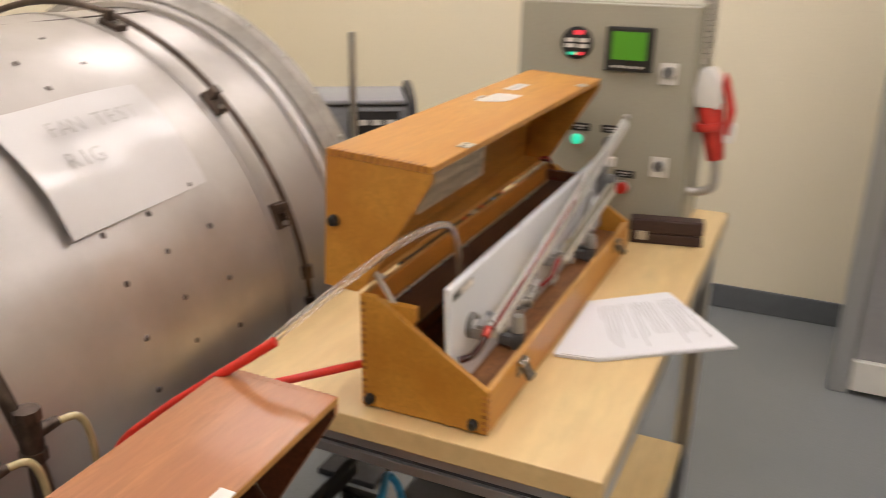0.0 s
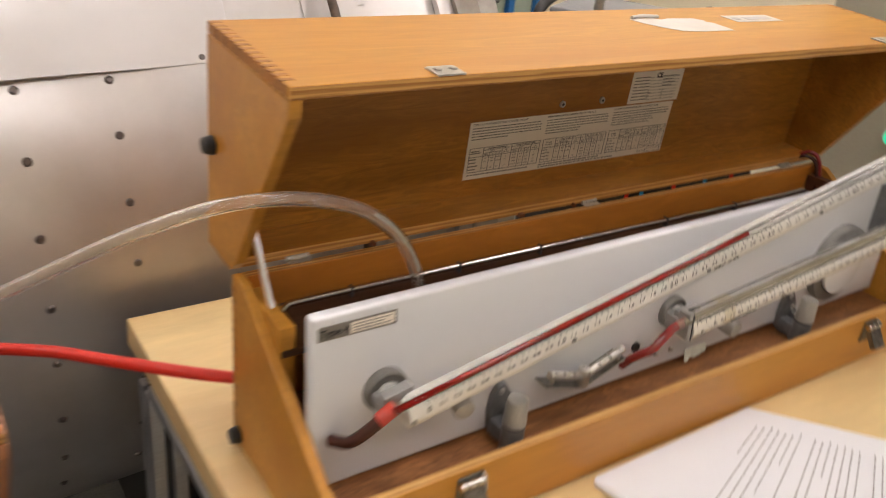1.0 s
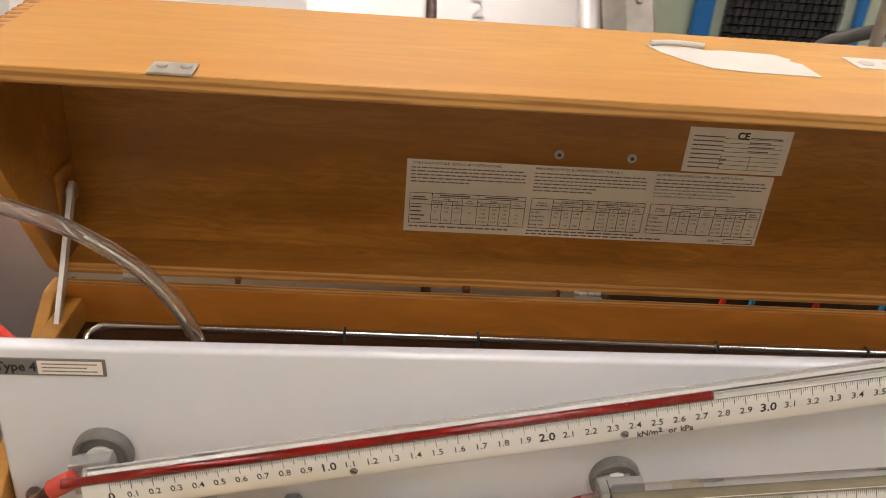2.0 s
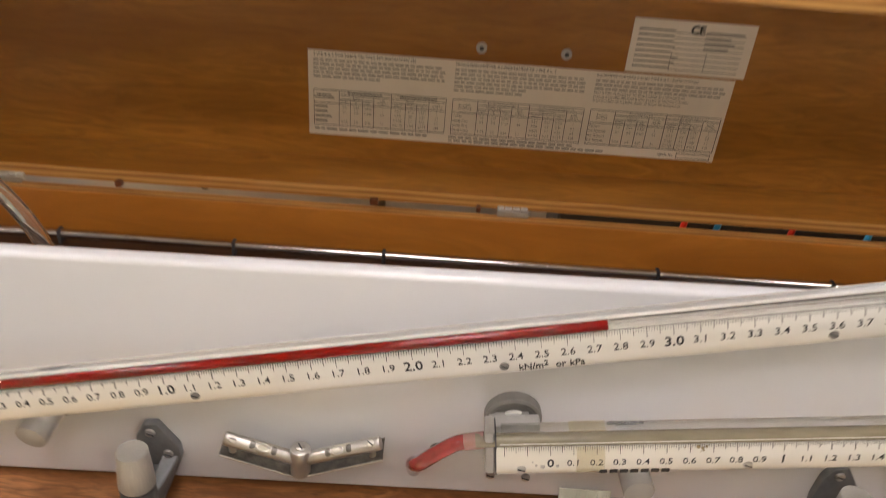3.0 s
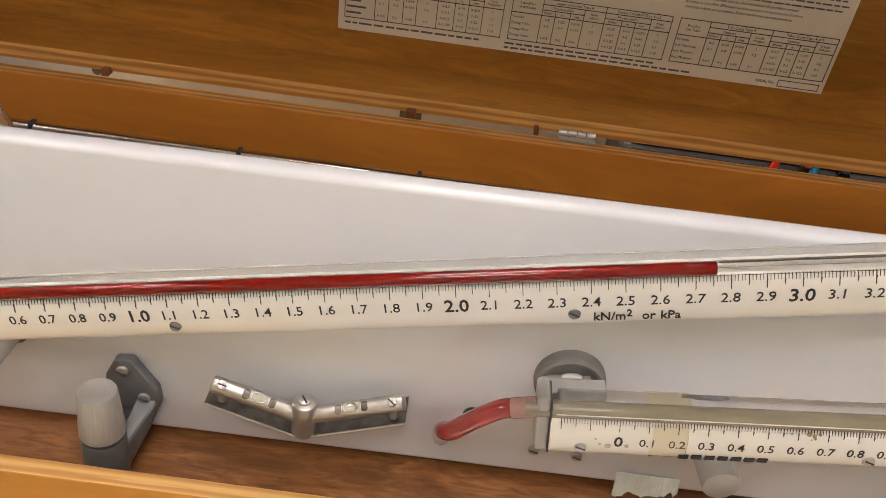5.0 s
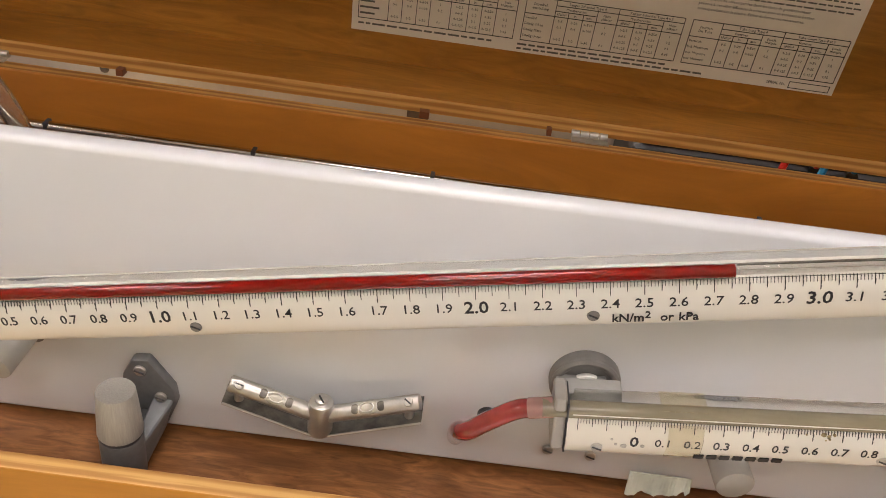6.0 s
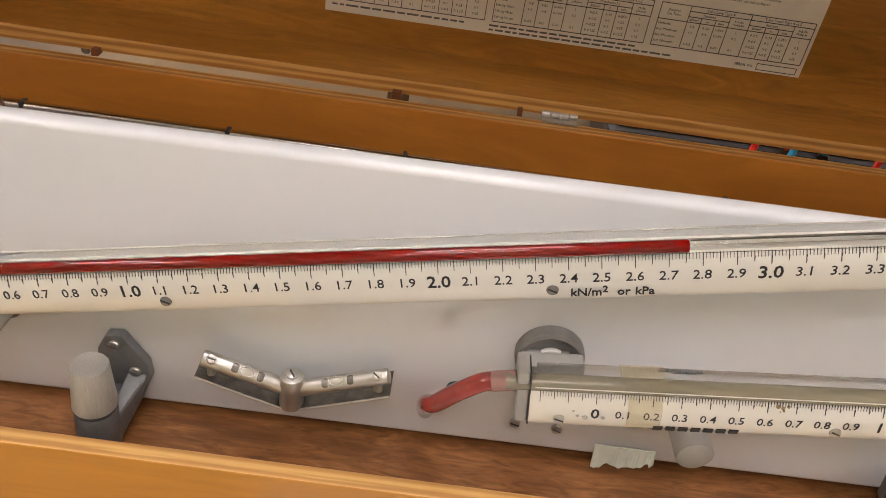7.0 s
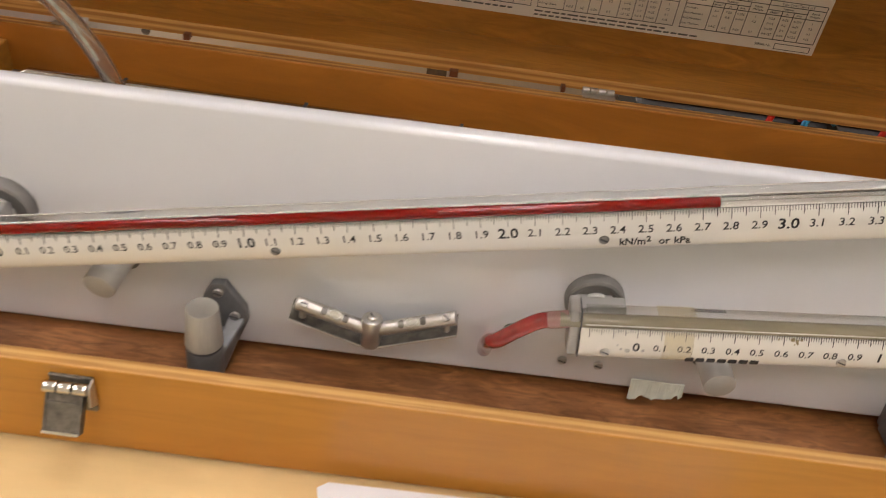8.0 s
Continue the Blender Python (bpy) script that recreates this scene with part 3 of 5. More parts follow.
def limb(name, a, length, angle, zero, step, count, red_to, label, big, low, high, ticks):
    """A scale limb: ivory extrusion, clear tube and cover above it, printed scale. a: left end of the scale's top edge.
    low, high: how far the ivory reaches below and above that line. ticks: lengths of the fine, half and whole ticks."""
    c, s = math.cos(radians(angle)), math.sin(radians(angle))
    M = Matrix.Translation(a) @ pose(0, 0, 0, 0, -angle, 0)
    def P(u, v, w=0.0):
        return M @ Vector((u, w, v))
    # profile in (depth, up): the front face is gently rounded
    def bulge(v):
        return .0004 - .0036 * math.sin(math.pi * min(1, max(0, (high - v) / (high + low)))) ** .7
    rows = [-low + (low + high) * k / 14 for k in range(15)]
    prof = [(.010, high), (.0135, high - .004), (.0135, -low + .002), (.008, -low - .0003)] + [(bulge(v), v) for v in rows]
    body = part(name, prism(prof, 0, length), IVORY, man, label, smooth=True, turn=M)
    if red_to:
        g = part("glass_tube", sweep([(-.012, .0002, .0022), (red_to, .0002, .0022), (length + .004, .0002, .0022)], .0032, 28, hollow=.0027),
                 TUBEGLASS, body, "clear glass tube", smooth=True, turn=M)
        part("red_fluid", rod((-.011, .0002, .0022), (red_to, .0002, .0022), .00262, 28, bevel=.0006), FLUID, g, "red gauge fluid", smooth=True, turn=M)
        part("bore_line", rod((red_to + .0006, .0016, .0040), (length, .0016, .0040), .00042, 8), BORE, g, smooth=True, turn=M)
        part("cover_rod", rod((.002, .0046, .0036), (length - .002, .0046, .0036), .0037, 28), PERSPEX, body, "clear acrylic cover rod", smooth=True, turn=M)
    else:
        g = part("glass_tube", rod((-.011, .0030, .0032), (length + .004, .0030, .0032), .0040, 28), OLIVE, body, "stained clear tube", smooth=True, turn=M)
        # the tube's bright highlight, put in as a thin white rod
        part("bore_line", rod((.002, -.0007, .0036), (length, -.0007, .0036), .0004, 10), WHITEPL, g, "painted highlight line along the bore", smooth=True, turn=M)
        part("cover_strip", box(.003, length - .002, .0055, .0125, .0022, .0068, .0008), PERSPEX, body, "clear acrylic cover strip", turn=M)
    # ticks and figures
    face = bulge(-.0090) - .00015
    marks = bmesh.new()
    n = int(round((length - .012 - zero) / (step / 10)))
    for i in range(-20 if not red_to else 0, n):
        u = zero + i * step / 10
        v = high - .0006 - (ticks[2] if i % 10 == 0 else (ticks[1] if i % 5 == 0 else ticks[0]))
        half = .00014 if i % 5 == 0 else .00009
        cut = [v, max(v, high - .0040), max(v, high - .0020), high - .0006]
        for va, vb in zip(cut, cut[1:]):
            if vb - va > 1e-5:
                box(u - half, u + half, min(bulge(va), bulge(vb)) - .00010, bulge(vb) + .0005, va, vb, bm=marks)
    part("tick_scale", marks, INK, body, turn=M)
    x_ax, up = (c, 0, s), (-s, 0, c)
    for i in range(count):
        u = zero + i * step
        txt = "0" if i == 0 else ("%.1f" % (i / 10))
        if i % 10 == 0 and i and big == 0:
            txt = str(i // 10)
        whole = i % 10 == 0
        writing("figure", txt, .0080 if whole else .0061, P(u, -.0092 if red_to else -.0087, face), INK, body, x_ax, up, bold=.00012 if whole else .00001)
    return body, P, M, x_ax, up


# long limb
LA = (0.0705, 0.020, BENCH + .1293)
long_limb, LP, LM, LX, LU = limb("long_limb", LA, .735, 11.92, .0167, .01284, 56, .3708, "ivory scale limb with red fluid", 1, .0218, 0.0, (.0021, .0037, .0050))
for word, wu in (("kN/m", -.0107), ("or", .0040), ("kPa", .0122)):
    writing("lettering", word, .0054, LP(.3425 + wu, -.0163, -.0032), INK, long_limb, LX, LU, bold=.00008)
writing("lettering", "2", .0046, LP(.3415 - .0022, -.0150, -.0032), INK, long_limb, LX, LU, bold=.00008)
for u in (.0025, .1590, .3185, .478, .64):
    screw(long_limb, LP(u, -.0147, -.0024), (0, -1, 0), .0025, DISC)
# short limb
SA = (0.3875, 0.020, BENCH + .1212)
short_limb, SP, SM, SX, SU = limb("short_limb", SA, 0.342, 6.6, .0292, .01238, 26, 0, "yellowed ivory scale limb, stained", 0, .0195, .0020, (.0020, .0033, .0048))
for k in range(7):
    part("maker_mark", prism([(-.0027, -.0152), (-.0018, -.0152), (-.0010, -.0180), (-.0020, -.0180)], .0560 + k * .0056, .0601 + k * .0056), INK, short_limb, turn=SM)
for u in (.0135, .135):
    screw(short_limb, SP(u, -.0128, -.0026), (0, -1, 0), .0026, NICKEL)


part("end_block", box(-.0062, -.0006, -.0006, .0135, -.0185, .0118, .0012), KNOB, short_limb, "grey end block", turn=SM)
part("end_gasket", box(-.0006, .0002, -.0012, .0130, -.0190, .0100), SLOT, short_limb, turn=SM)
STAIN = mat("brown_stain", (.36, .29, .16), .5, var=.35, scale=400)
rnd = random.Random(12)
for su, sv, wd in ((.1075, .0004, .0024), (.1098, -.0004, .0018), (.1118, .0006, .0015), (.1105, -.0022, .0012), (.1090, -.0028, .0009), (.1003, .0002, .0008), (.0215, -.0102, .0020), (.0250, -.0112, .0036), (.0330, -.0108, .0026), (.0195, -.0075, .0016)):
    part("stain", rod((su, -.0020, sv), (su, -.0034 if sv < -.005 else -.0024 - .0006 * rnd.random(), sv), wd * .5, 9, wd * .35), STAIN if su > .05 else SCUFF, short_limb, turn=SM)
part("tape_band", prism([(-.0012, .0005), (-.0035, -.006), (-.0037, -.009), (-.0033, -.013), (-.0018, -.0175), (-.0010, -.0178), (-.0026, -.013), (-.0030, -.009), (-.0028, -.006), (-.0004, .0005)], .0432, .0582),
     YELLOWTAPE, short_limb, "yellowed clear tape", turn=SM)
part("tape_band", prism([(-.0012, .0030), (.0008, .0066), (.0050, .0074), (.0124, .0072), (.0124, .0070), (.0052, .0071), (.0012, .0063), (-.0008, .0030)], .0395, .0590), YELLOWTAPE, short_limb, turn=SM)


def pivot(x, z, r, tilt, drop):
    """A grey pivot disc on the panel, with a raised rim, a pale hub and a clamp plate that grips the limb."""
    d = part("pivot_disc", rod((x, PF + .004, z), (x, PF - .0050, z), r, 40, bevel=.0010), DISC, man, "grey pivot disc", smooth=True)
    rim = [(x + r * .86 * math.cos(a), PF - .0050, z + r * .86 * math.sin(a)) for a in [2 * math.pi * k / 44 for k in range(44)]]
    part("rim", sweep(rim, r * .12, 8, closed=True), DISC, d, smooth=True)
    part("hub", rod((x, PF - .0051, z), (x, PF - .0080, z), r * .50, 28, bevel=.0008), WHITEPL, d, smooth=True)
    B = Matrix.Translation((x, 0, z)) @ pose(0, 0, 0, 0, -tilt, 0)
    part("clamp_plate", prism([(.033, drop + .004), (.0335, drop + .0112), (.0425, drop + .0118), (.044, drop + .004)], -.0120, .0140, .0008), CLAMP, d, turn=B)
    part("clamp_block", box(-.014, .009, .034, PF - .0051, drop - .012, drop + .0055, .0008), CLAMP, d, turn=B)
    return d


pivot(0.072, BENCH + .1225, .0185, 12, 0)
pivot(0.3995, BENCH + .1128, .0168, 6.6, .0014)


def thumb_screw(x, z, axis=(0.0, -1, -.15)):
    a = Vector(axis).normalized()
    p = Vector((x, PF + .003, z))
    o = part("thumb_screw", rod(p, p + a * .034, .0090, 28, bevel=.001), KNOB, man, "grey thumb screw", smooth=True)
    part("collar", rod(p, p + a * .010, .0112, 24), CAST, o, smooth=True)


thumb_screw(0.137, BENCH + .106, (-.16, -1, -.20))
thumb_screw(0.4712, BENCH + .0892, (0.06, -1, -.06))


def levelling_foot(x):
    """A cast bracket screwed to the panel with an upright adjusting knob."""
    z = BENCH
    ol = [(-.005, .0915), (.003, .0925), (.0145, .075), (.0155, .066), (.008, .046), (-.010, .046), (-.012, .066), (-.010, .082)]
    b = bmesh.new()
    a = [b.verts.new((x + u, PF - .0065, z + v)) for u, v in ol]
    c = [b.verts.new((x + u, PF - .0003, z + v)) for u, v in ol]
    b.faces.new(a), b.faces.new(c[::-1])
    for i in range(len(a)):
        j = (i + 1) % len(a)
        b.faces.new((a[j], a[i], c[i], c[j]))
    bmesh.ops.bevel(b, geom=list(b.edges), offset=.0012, segments=2, profile=.5, affect="EDGES")
    o = part("levelling_bracket", b, CAST, man, "dark grey cast levelling bracket", smooth=True)
    boss = rod((x - .003, PF - .030, z + .0412), (x - .003, PF - .030, z + .067), .0102, 24, bevel=.001)
    box(x - .010, x + .005, PF - .028, PF - .004, z + .044, z + .060, .001, bm=boss)
    part("boss", boss, CAST, o, smooth=True)
    k = rod((x - .003, PF - .030, z + .0690), (x - .003, PF - .030, z + .0948), .0106, 36, .0088, bevel=.0009)
    kn = part("adjusting_knob", k, KNURL, o, "pale grey finely ribbed knob", smooth=True)
    part("washer", rod((x - .003, PF - .030, z + .0671), (x - .003, PF - .030, z + .0689), .0098, 28), SLOT, kn, smooth=True)
    web = bmesh.new()
    for p in ((.0145, PF - .005, .069), (.0085, PF - .005, .047), (.006, PF - .030, .059), (.006, PF - .030, .043), (.004, PF - .005, .069), (.002, PF - .005, .047), (.001, PF - .032, .059), (.001, PF - .032, .043)):
        web.verts.new((x + p[0], p[1], z + p[2]))
    bmesh.ops.convex_hull(web, input=list(web.verts))
    bmesh.ops.bevel(web, geom=list(web.edges), offset=.0008, segments=1, affect="EDGES")
    part("web", web, CAST, o)
    screw(o, (x - .001, PF - .0065, z + .0860), (0, -1, 0), .0030)
    screw(o, (x + .008, PF - .0065, z + .0700), (0, -1, 0), .0030)


levelling_foot(0.190)
levelling_foot(0.600)

# twin spirit level: two tubes in a shallow V over a V-shaped shelf, joined by an upright stub
LVY = .0425          # depth of the tubes
lv = part("spirit_level", rod((.2780, LVY, BENCH + .0695), (.2780, LVY, BENCH + .0895), .0060, 30, bevel=.0012), NICKEL, man, "nickel twin spirit level in a shallow V", smooth=True)
SHELF = [(.2315, .0828), (.2772, .0680), (.3260, .0868)]
sh = bmesh.new()
rim = []
for u, v in SHELF + SHELF[::-1]:
    up_ = .0012 if len(rim) < 3 else 0
    rim.append((u, v + up_))
fa = [sh.verts.new((u, .0388, BENCH + v)) for u, v in rim]
fb = [sh.verts.new((u, .0570, BENCH + v)) for u, v in rim]
for i in range(6):
    sh.faces.new((fa[(i + 1) % 6], fa[i], fb[i], fb[(i + 1) % 6]))
for q in (fa, fb):
    sh.faces.new((q[0], q[1], q[4], q[5])), sh.faces.new((q[1], q[2], q[3], q[4]))
part("shelf", sh, NICKEL_DULL, lv, "dull bent shelf plate")
part("shelf_edge", sweep([(u, .0388, BENCH + v + .0006) for u, v in SHELF], .0007, 8), NICKEL, lv, smooth=True)
for sx, xo, zo in ((-1, .2345, .0936), (1, .3245, .0976)):
    p0, p1 = Vector((.2780, LVY, BENCH + .0800)), Vector((xo, LVY, BENCH + zo))
    d = (p1 - p0).normalized()
    nrm = Vector((0, -.55, .83))
    nrm = (nrm - d * nrm.dot(d)).normalized()
    side = d.cross(nrm)
    tb = part("level_tube", rod(p0, p1, .0041, 32, bevel=.0011), NICKEL, lv, smooth=True)
    mid = p0.lerp(p1, .50)
    frame_ = Matrix((d, side, nrm)).transposed().to_4x4()
    win = bmesh.new()
    bmesh.ops.create_uvsphere(win, u_segments=24, v_segments=12, radius=1)
    win.transform(Matrix.Translation(mid + nrm * .0024) @ frame_ @ Matrix.Diagonal((.0082, .0033, .0020, 1)))
    part("vial_window", win, VIAL, tb, "olive spirit vial", smooth=True)
    ring = [mid - d * .0004 * sx + nrm * .0042 + d * .0034 * math.cos(a) + side * .0022 * math.sin(a) for a in [2 * math.pi * k / 28 for k in range(28)]]
    part("bubble", sweep(ring, .00036, 8, closed=True), NICKEL, tb, smooth=True)
    for e in (-.0078, .0078):
        scoop = bmesh.new()
        bmesh.ops.create_uvsphere(scoop, u_segments=16, v_segments=8, radius=1)
        scoop.transform(Matrix.Translation(mid + d * e * .82 + nrm * .0034) @ frame_ @ Matrix.Diagonal((.0026, .0024, .0009, 1)))
        part("scoop", scoop, NICKEL_DULL, tb, smooth=True)
    screw(tb, p0.lerp(p1, .90) + nrm * .0036, nrm, .0024)
    q = p0.lerp(p1, .90)
    part("spacer", rod(q - Vector((0, 0, .0085)), q - Vector((0, 0, .003)), .0022, 12), NICKEL, tb, smooth=True)
screw(lv, (.2780, LVY, BENCH + .0893), (0, -.1, 1), .0030)

# small panel screws, tape, hoses
for sx, sz in ((.3912, .0645), (.4130, .0640)):
    screw(panel, (sx, PF - .0020, BENCH + sz), (0, -1, 0), .0028)
tp = bmesh.new()
rnd = random.Random(4)
lowline = [(.4345 + .0016 * k, BENCH + .0455 + .00020 * k + rnd.uniform(-.0010, .0012) + (.0022 if k in (4, 5, 17, 18, 20) else 0)) for k in range(21)]
va = [tp.verts.new((u, PF - .0065 - .0007 * math.sin(k * .9), v)) for k, (u, v) in enumerate(lowline)]
vb = [tp.verts.new((u, PF - .0035, BENCH + .0585)) for u, v in lowline]
for k in range(20):
    tp.faces.new((va[k], va[k + 1], vb[k + 1], vb[k]))
ex = bmesh.ops.extrude_face_region(tp, geom=list(tp.faces))
for v in ex["geom"]:
    if isinstance(v, bmesh.types.BMVert):
        v.co.y -= .0008
part("torn_tape", tp, mat("pale_green_tape", (.62, .65, .56), .5, var=.08, scale=120), man, "torn pale green tape")
part("link_hose", sweep(spline([(.3445, PF - .001, BENCH + .0640), (.3438, .045, BENCH + .0790), (.3440, .034, BENCH + .0915), (.3475, .0275, BENCH + .0990), (.356, .0258, BENCH + .1090), (.366, .0250, BENCH + .1180), (.3735, .0245, BENCH + .1210)]), .0044, 18), REDTRANS, man, "red-stained bent hose on the short tube", smooth=True)
part("hose_cuff", rod((.3705, .0246, BENCH + .1200), (.3815, .0238, BENCH + .1236), .0047, 20, bevel=.0008), PINKCUFF, man, "pink-stained clear cuff", smooth=True)
part("port", rod((.3580, PF + .002, BENCH + .0815), (.3580, PF - .003, BENCH + .0815), .0050, 18), BLACK, man, smooth=True)
part("link_hose", sweep(spline([(.026, PF - .004, BENCH + .090), (.034, .038, BENCH + .097), (.047, .028, BENCH + .114), (.060, .0265, BENCH + .1262)]), .0050, 16), DARKTUBE, man, "dark bent hose on the long tube", smooth=True)
part("hose_cuff", rod((.050, .0265, BENCH + .119), (.064, .0265, BENCH + .128), .0060, 18, bevel=.001), mat("red_cuff", (.55, .07, .05), .2, var=.1), man, smooth=True)
# quadrant disc, slotted bracket and stop knob at the far end
part("quadrant_disc", rod((.676, PF + .008, BENCH + .112), (.676, PF - .010, BENCH + .112), .047, 48, bevel=.002), DISC, man, "large grey quadrant disc", smooth=True)
part("quadrant_hub", rod((.676, PF - .0101, BENCH + .112), (.676, PF - .016, BENCH + .112), .035, 40, bevel=.002), ACRYLIC, man, smooth=True)
part("slide_bracket", box(.730, .750, PF - .016, PF + .010, BENCH + .118, BENCH + .200, .002), CAST, man, "dark grey slide bracket", smooth=True)
part("slide_knob", rod((.740, PF - .016, BENCH + .165), (.740, PF - .036, BENCH + .165), .014, 24, bevel=.001), CAST, man, smooth=True)
part("stop_block", box(.733, .748, PF - .030, PF - .016, BENCH + .196, BENCH + .214, .0015), WHITEPL, man)
for P_, ln in ((LP, .735), (SP, .345)):
    part("end_ferrule", rod(P_(ln + .001, .0025, .0035), P_(ln + .014, .0025, .0035), .0068, 18, bevel=.001), KNOB, man, smooth=True)
    part("drain_cap", rod(P_(ln + .012, .0025, .0035), P_(ln + .016, .0025, .0035), .0035, 12), REDTRANS, man)

# steel pitot tube stowed behind the panel
pit = thing("pitot_tube", (.35, .165, BENCH + .146), "long polished steel pitot tube stowed behind the white panel", "pitot tube")
part("stem", sweep(spline([(.032, .150, BENCH + .130), (.030, .160, BENCH + .140), (.040, .166, BENCH + .146)]) + [Vector((.10 + .066 * k, .167, BENCH + .146)) for k in range(11)], .0032, 12), STEEL, pit, smooth=True)
for cx in (.10, .215, .315, .50, .62):
    part("clip", box(cx - .0012, cx + .0012, .1637, .1703, BENCH + .1396, BENCH + .1494, .0003), SLOT, pit)
# added board under the pitot tube; its dark colour stands for the recess's shade
part("recess_board", box(.0105, .79, .110, .1795, BENCH + .134, BENCH + .1395), mat("recess_shade", (.06, .025, .012), .4, var=.2, stretch=(1, 12, 12)), case_tray)

# ---- instruction label and rating label in the lid ----
LAB_M = LID_M @ pose(0, 0, .004)
def lab_box(name, x0, x1, z0, z1, w, material, parent):
    return part(name, box(x0, x1, -T - .0004 - w, -T - .0002 - w + .0001, z0, z1), material, parent, turn=LAB_M)


lab = lab_box("instruction_label", .256, .541, .0255, .0870, .0002, LABEL, case_lid)
tagged(lab, "grey instruction label printed in three columns")
def print_block(name, lines, material, parent):
    """Many short printed words as one mesh. lines: (words, size, x, z, align)."""
    out = bmesh.new()
    for body, size, x, z, align in lines:
        cu = bpy.data.curves.new("tmp", "FONT")
        cu.body, cu.size, cu.align_x, cu.align_y, cu.extrude, cu.resolution_u = body, size, align, "CENTER", .00008, 1
        ob = bpy.data.objects.new("tmp", cu)
        scene.collection.objects.link(ob)
        bpy.context.view_layer.update()
        me = bpy.data.meshes.new_from_object(ob.evaluated_get(bpy.context.evaluated_depsgraph_get()))
        bpy.data.objects.remove(ob)
        bpy.data.curves.remove(cu)
        me.transform(Matrix.Translation((x, -T - .0007, z)) @ Matrix.Rotation(radians(90), 4, "X"))
        out.from_mesh(me)
        bpy.data.meshes.remove(me)
    return part(name, out, material, parent, turn=LAB_M)


bars = bmesh.new()
rules = bmesh.new()
rnd = random.Random(7)
TITLES = ("TYPE 4 & 5 PORTABLE TESTING SET-INSTRUCTIONS", "MIKROMANOMETER KOFFERTAUFSATZ TYPE 4 u. 5", "EQUIPMENT PORTATIF D'ESSAI TYPE 4 et 5 - INSTRUCTIONS")
HEADS = (("", "", "", "Range", "Scale\nMultiplier"), ("Schenkel-\neinstellung", "Langer Schenkel Type 4", "Kurzer Schenkel Type 4 u.5", "Messbereiche", "Multi-\nplikator"),
         ("Position\nDu Tube", "Tube Long Type 4", "Tube Court Type 4 et 5", "Gammes", "Echelle\nMultiplie"))
SIDES = ((), ("Vertikal", "Schr\u00e4g Oben", "Schr\u00e4g Mitte", "Schr\u00e4g Unten"), ("Verticale", "Incl. Maximum", "Incl. Moyenne", "Incl. Minimum"))
VALUES = ("0-5 0-1 . 0-0.5", "0-20 0-4 . 0-2", "0-500 0-100 . 0-50", "1 0.2 . 0.1", "0-2.5 0-0.5 0-0.25 0-0.125", "0-10 0-2 0-1 0-0.5", "0-250 0-50 0-25 0-12.5", "1 0.2 0.1 0.05")
GRID = (0, .0171, .0248, .0332, .0408, .0526, .0625, .0702, .0785, .0900)
FRENCH = ("Faire la mise de niveau par les deux boutons de positionnement", "pr\u00e9vues \u00e0 cet effet. Effectuer la mise au z\u00e9ro en tournant le bouton", "correspondant sur la platine. Eviter de forcer ces m\u00e9canismes.")
words = []
for col in range(3):
    cx = .2595 + col * .0945
    words.append((TITLES[col], .00295 if col < 2 else .00255, cx, .0842, "LEFT"))
    for row in range(5 if col == 0 else 6):
        zz = .0800 - row * .0029
        if col == 2 and row >= 3:
            words.append((FRENCH[row - 3], .0024, cx, zz + .0006, "LEFT"))
            continue
        u, stop = cx, cx + (.086 if row < 4 else .045)
        while u < stop:
            wd = rnd.uniform(.0020, .0062)
            box(u, min(u + wd, cx + .088), -T - .0009, -T - .0006, zz, zz + .0008, bm=bars)
            u += wd + .0010
    zt, zb, z1, z2, z3 = .0590, .0330, .0558, .0526, .0494
    g = GRID
    for a, b, zz in ((g[0], g[9], zt), (g[0], g[9], zb), (g[1], g[9], z1), (g[1], g[4], z2), (g[5], g[8], z2), (g[0], g[9], z3)):
        box(cx + a, cx + b, -T - .0009, -T - .0006, zz, zz + .00036, bm=rules)
    for k, q in enumerate(g):
        hi = zt if k in (0, 1, 5, 9) else (z1 if k in (4, 8) else z2)
        box(cx + q, cx + q + .00036, -T - .0009, -T - .0006, zb, hi, bm=rules)
    hd = HEADS[col]
    words.append((hd[0], .0022, cx + g[1] / 2, .0542, "CENTER"))
    words.append((hd[1], .0022, cx + (g[1] + g[5]) / 2, .0575, "CENTER"))
    words.append((hd[2], .0022, cx + (g[5] + g[9]) / 2, .0575, "CENTER"))
    for a in (1, 5):
        words.append((hd[3], .0021, cx + (g[a] + g[a + 3]) / 2, .0543, "CENTER"))
        words.append((hd[4], .0019, cx + (g[a + 3] + g[a + 4]) / 2, .0527, "CENTER"))
        for j, unit in enumerate(("kN/m\u00b2", "in.", "mm.")):
            words.append((unit, .0021, cx + (g[a + j] + g[a + j + 1]) / 2, .0511, "CENTER"))
    if col == 0:
        for a, b, zz in ((.002, .012, .0552), (.001, .014, .0532), (g[1] + .006, g[5] - .006, .0571), (g[5] + .006, g[9] - .006, .0571)):
            box(cx + a, cx + b, -T - .0009, -T - .0006, zz, zz + .0009, bm=bars)
    for row in range(4):
        zz = .0470 - row * .0036
        if SIDES[col]:
            words.append((SIDES[col][row], .0021, cx + .0008, zz, "LEFT"))
        else:
            box(cx + .001, cx + .009 + .004 * rnd.random(), -T - .0009, -T - .0006, zz - .0005, zz + .0005, bm=bars)
        for j, vals in enumerate(VALUES):
            v = vals.split()[row]
            if v != ".":
                words.append((v, .0022, cx + (g[j + 1] + g[j + 2]) / 2, zz, "CENTER"))
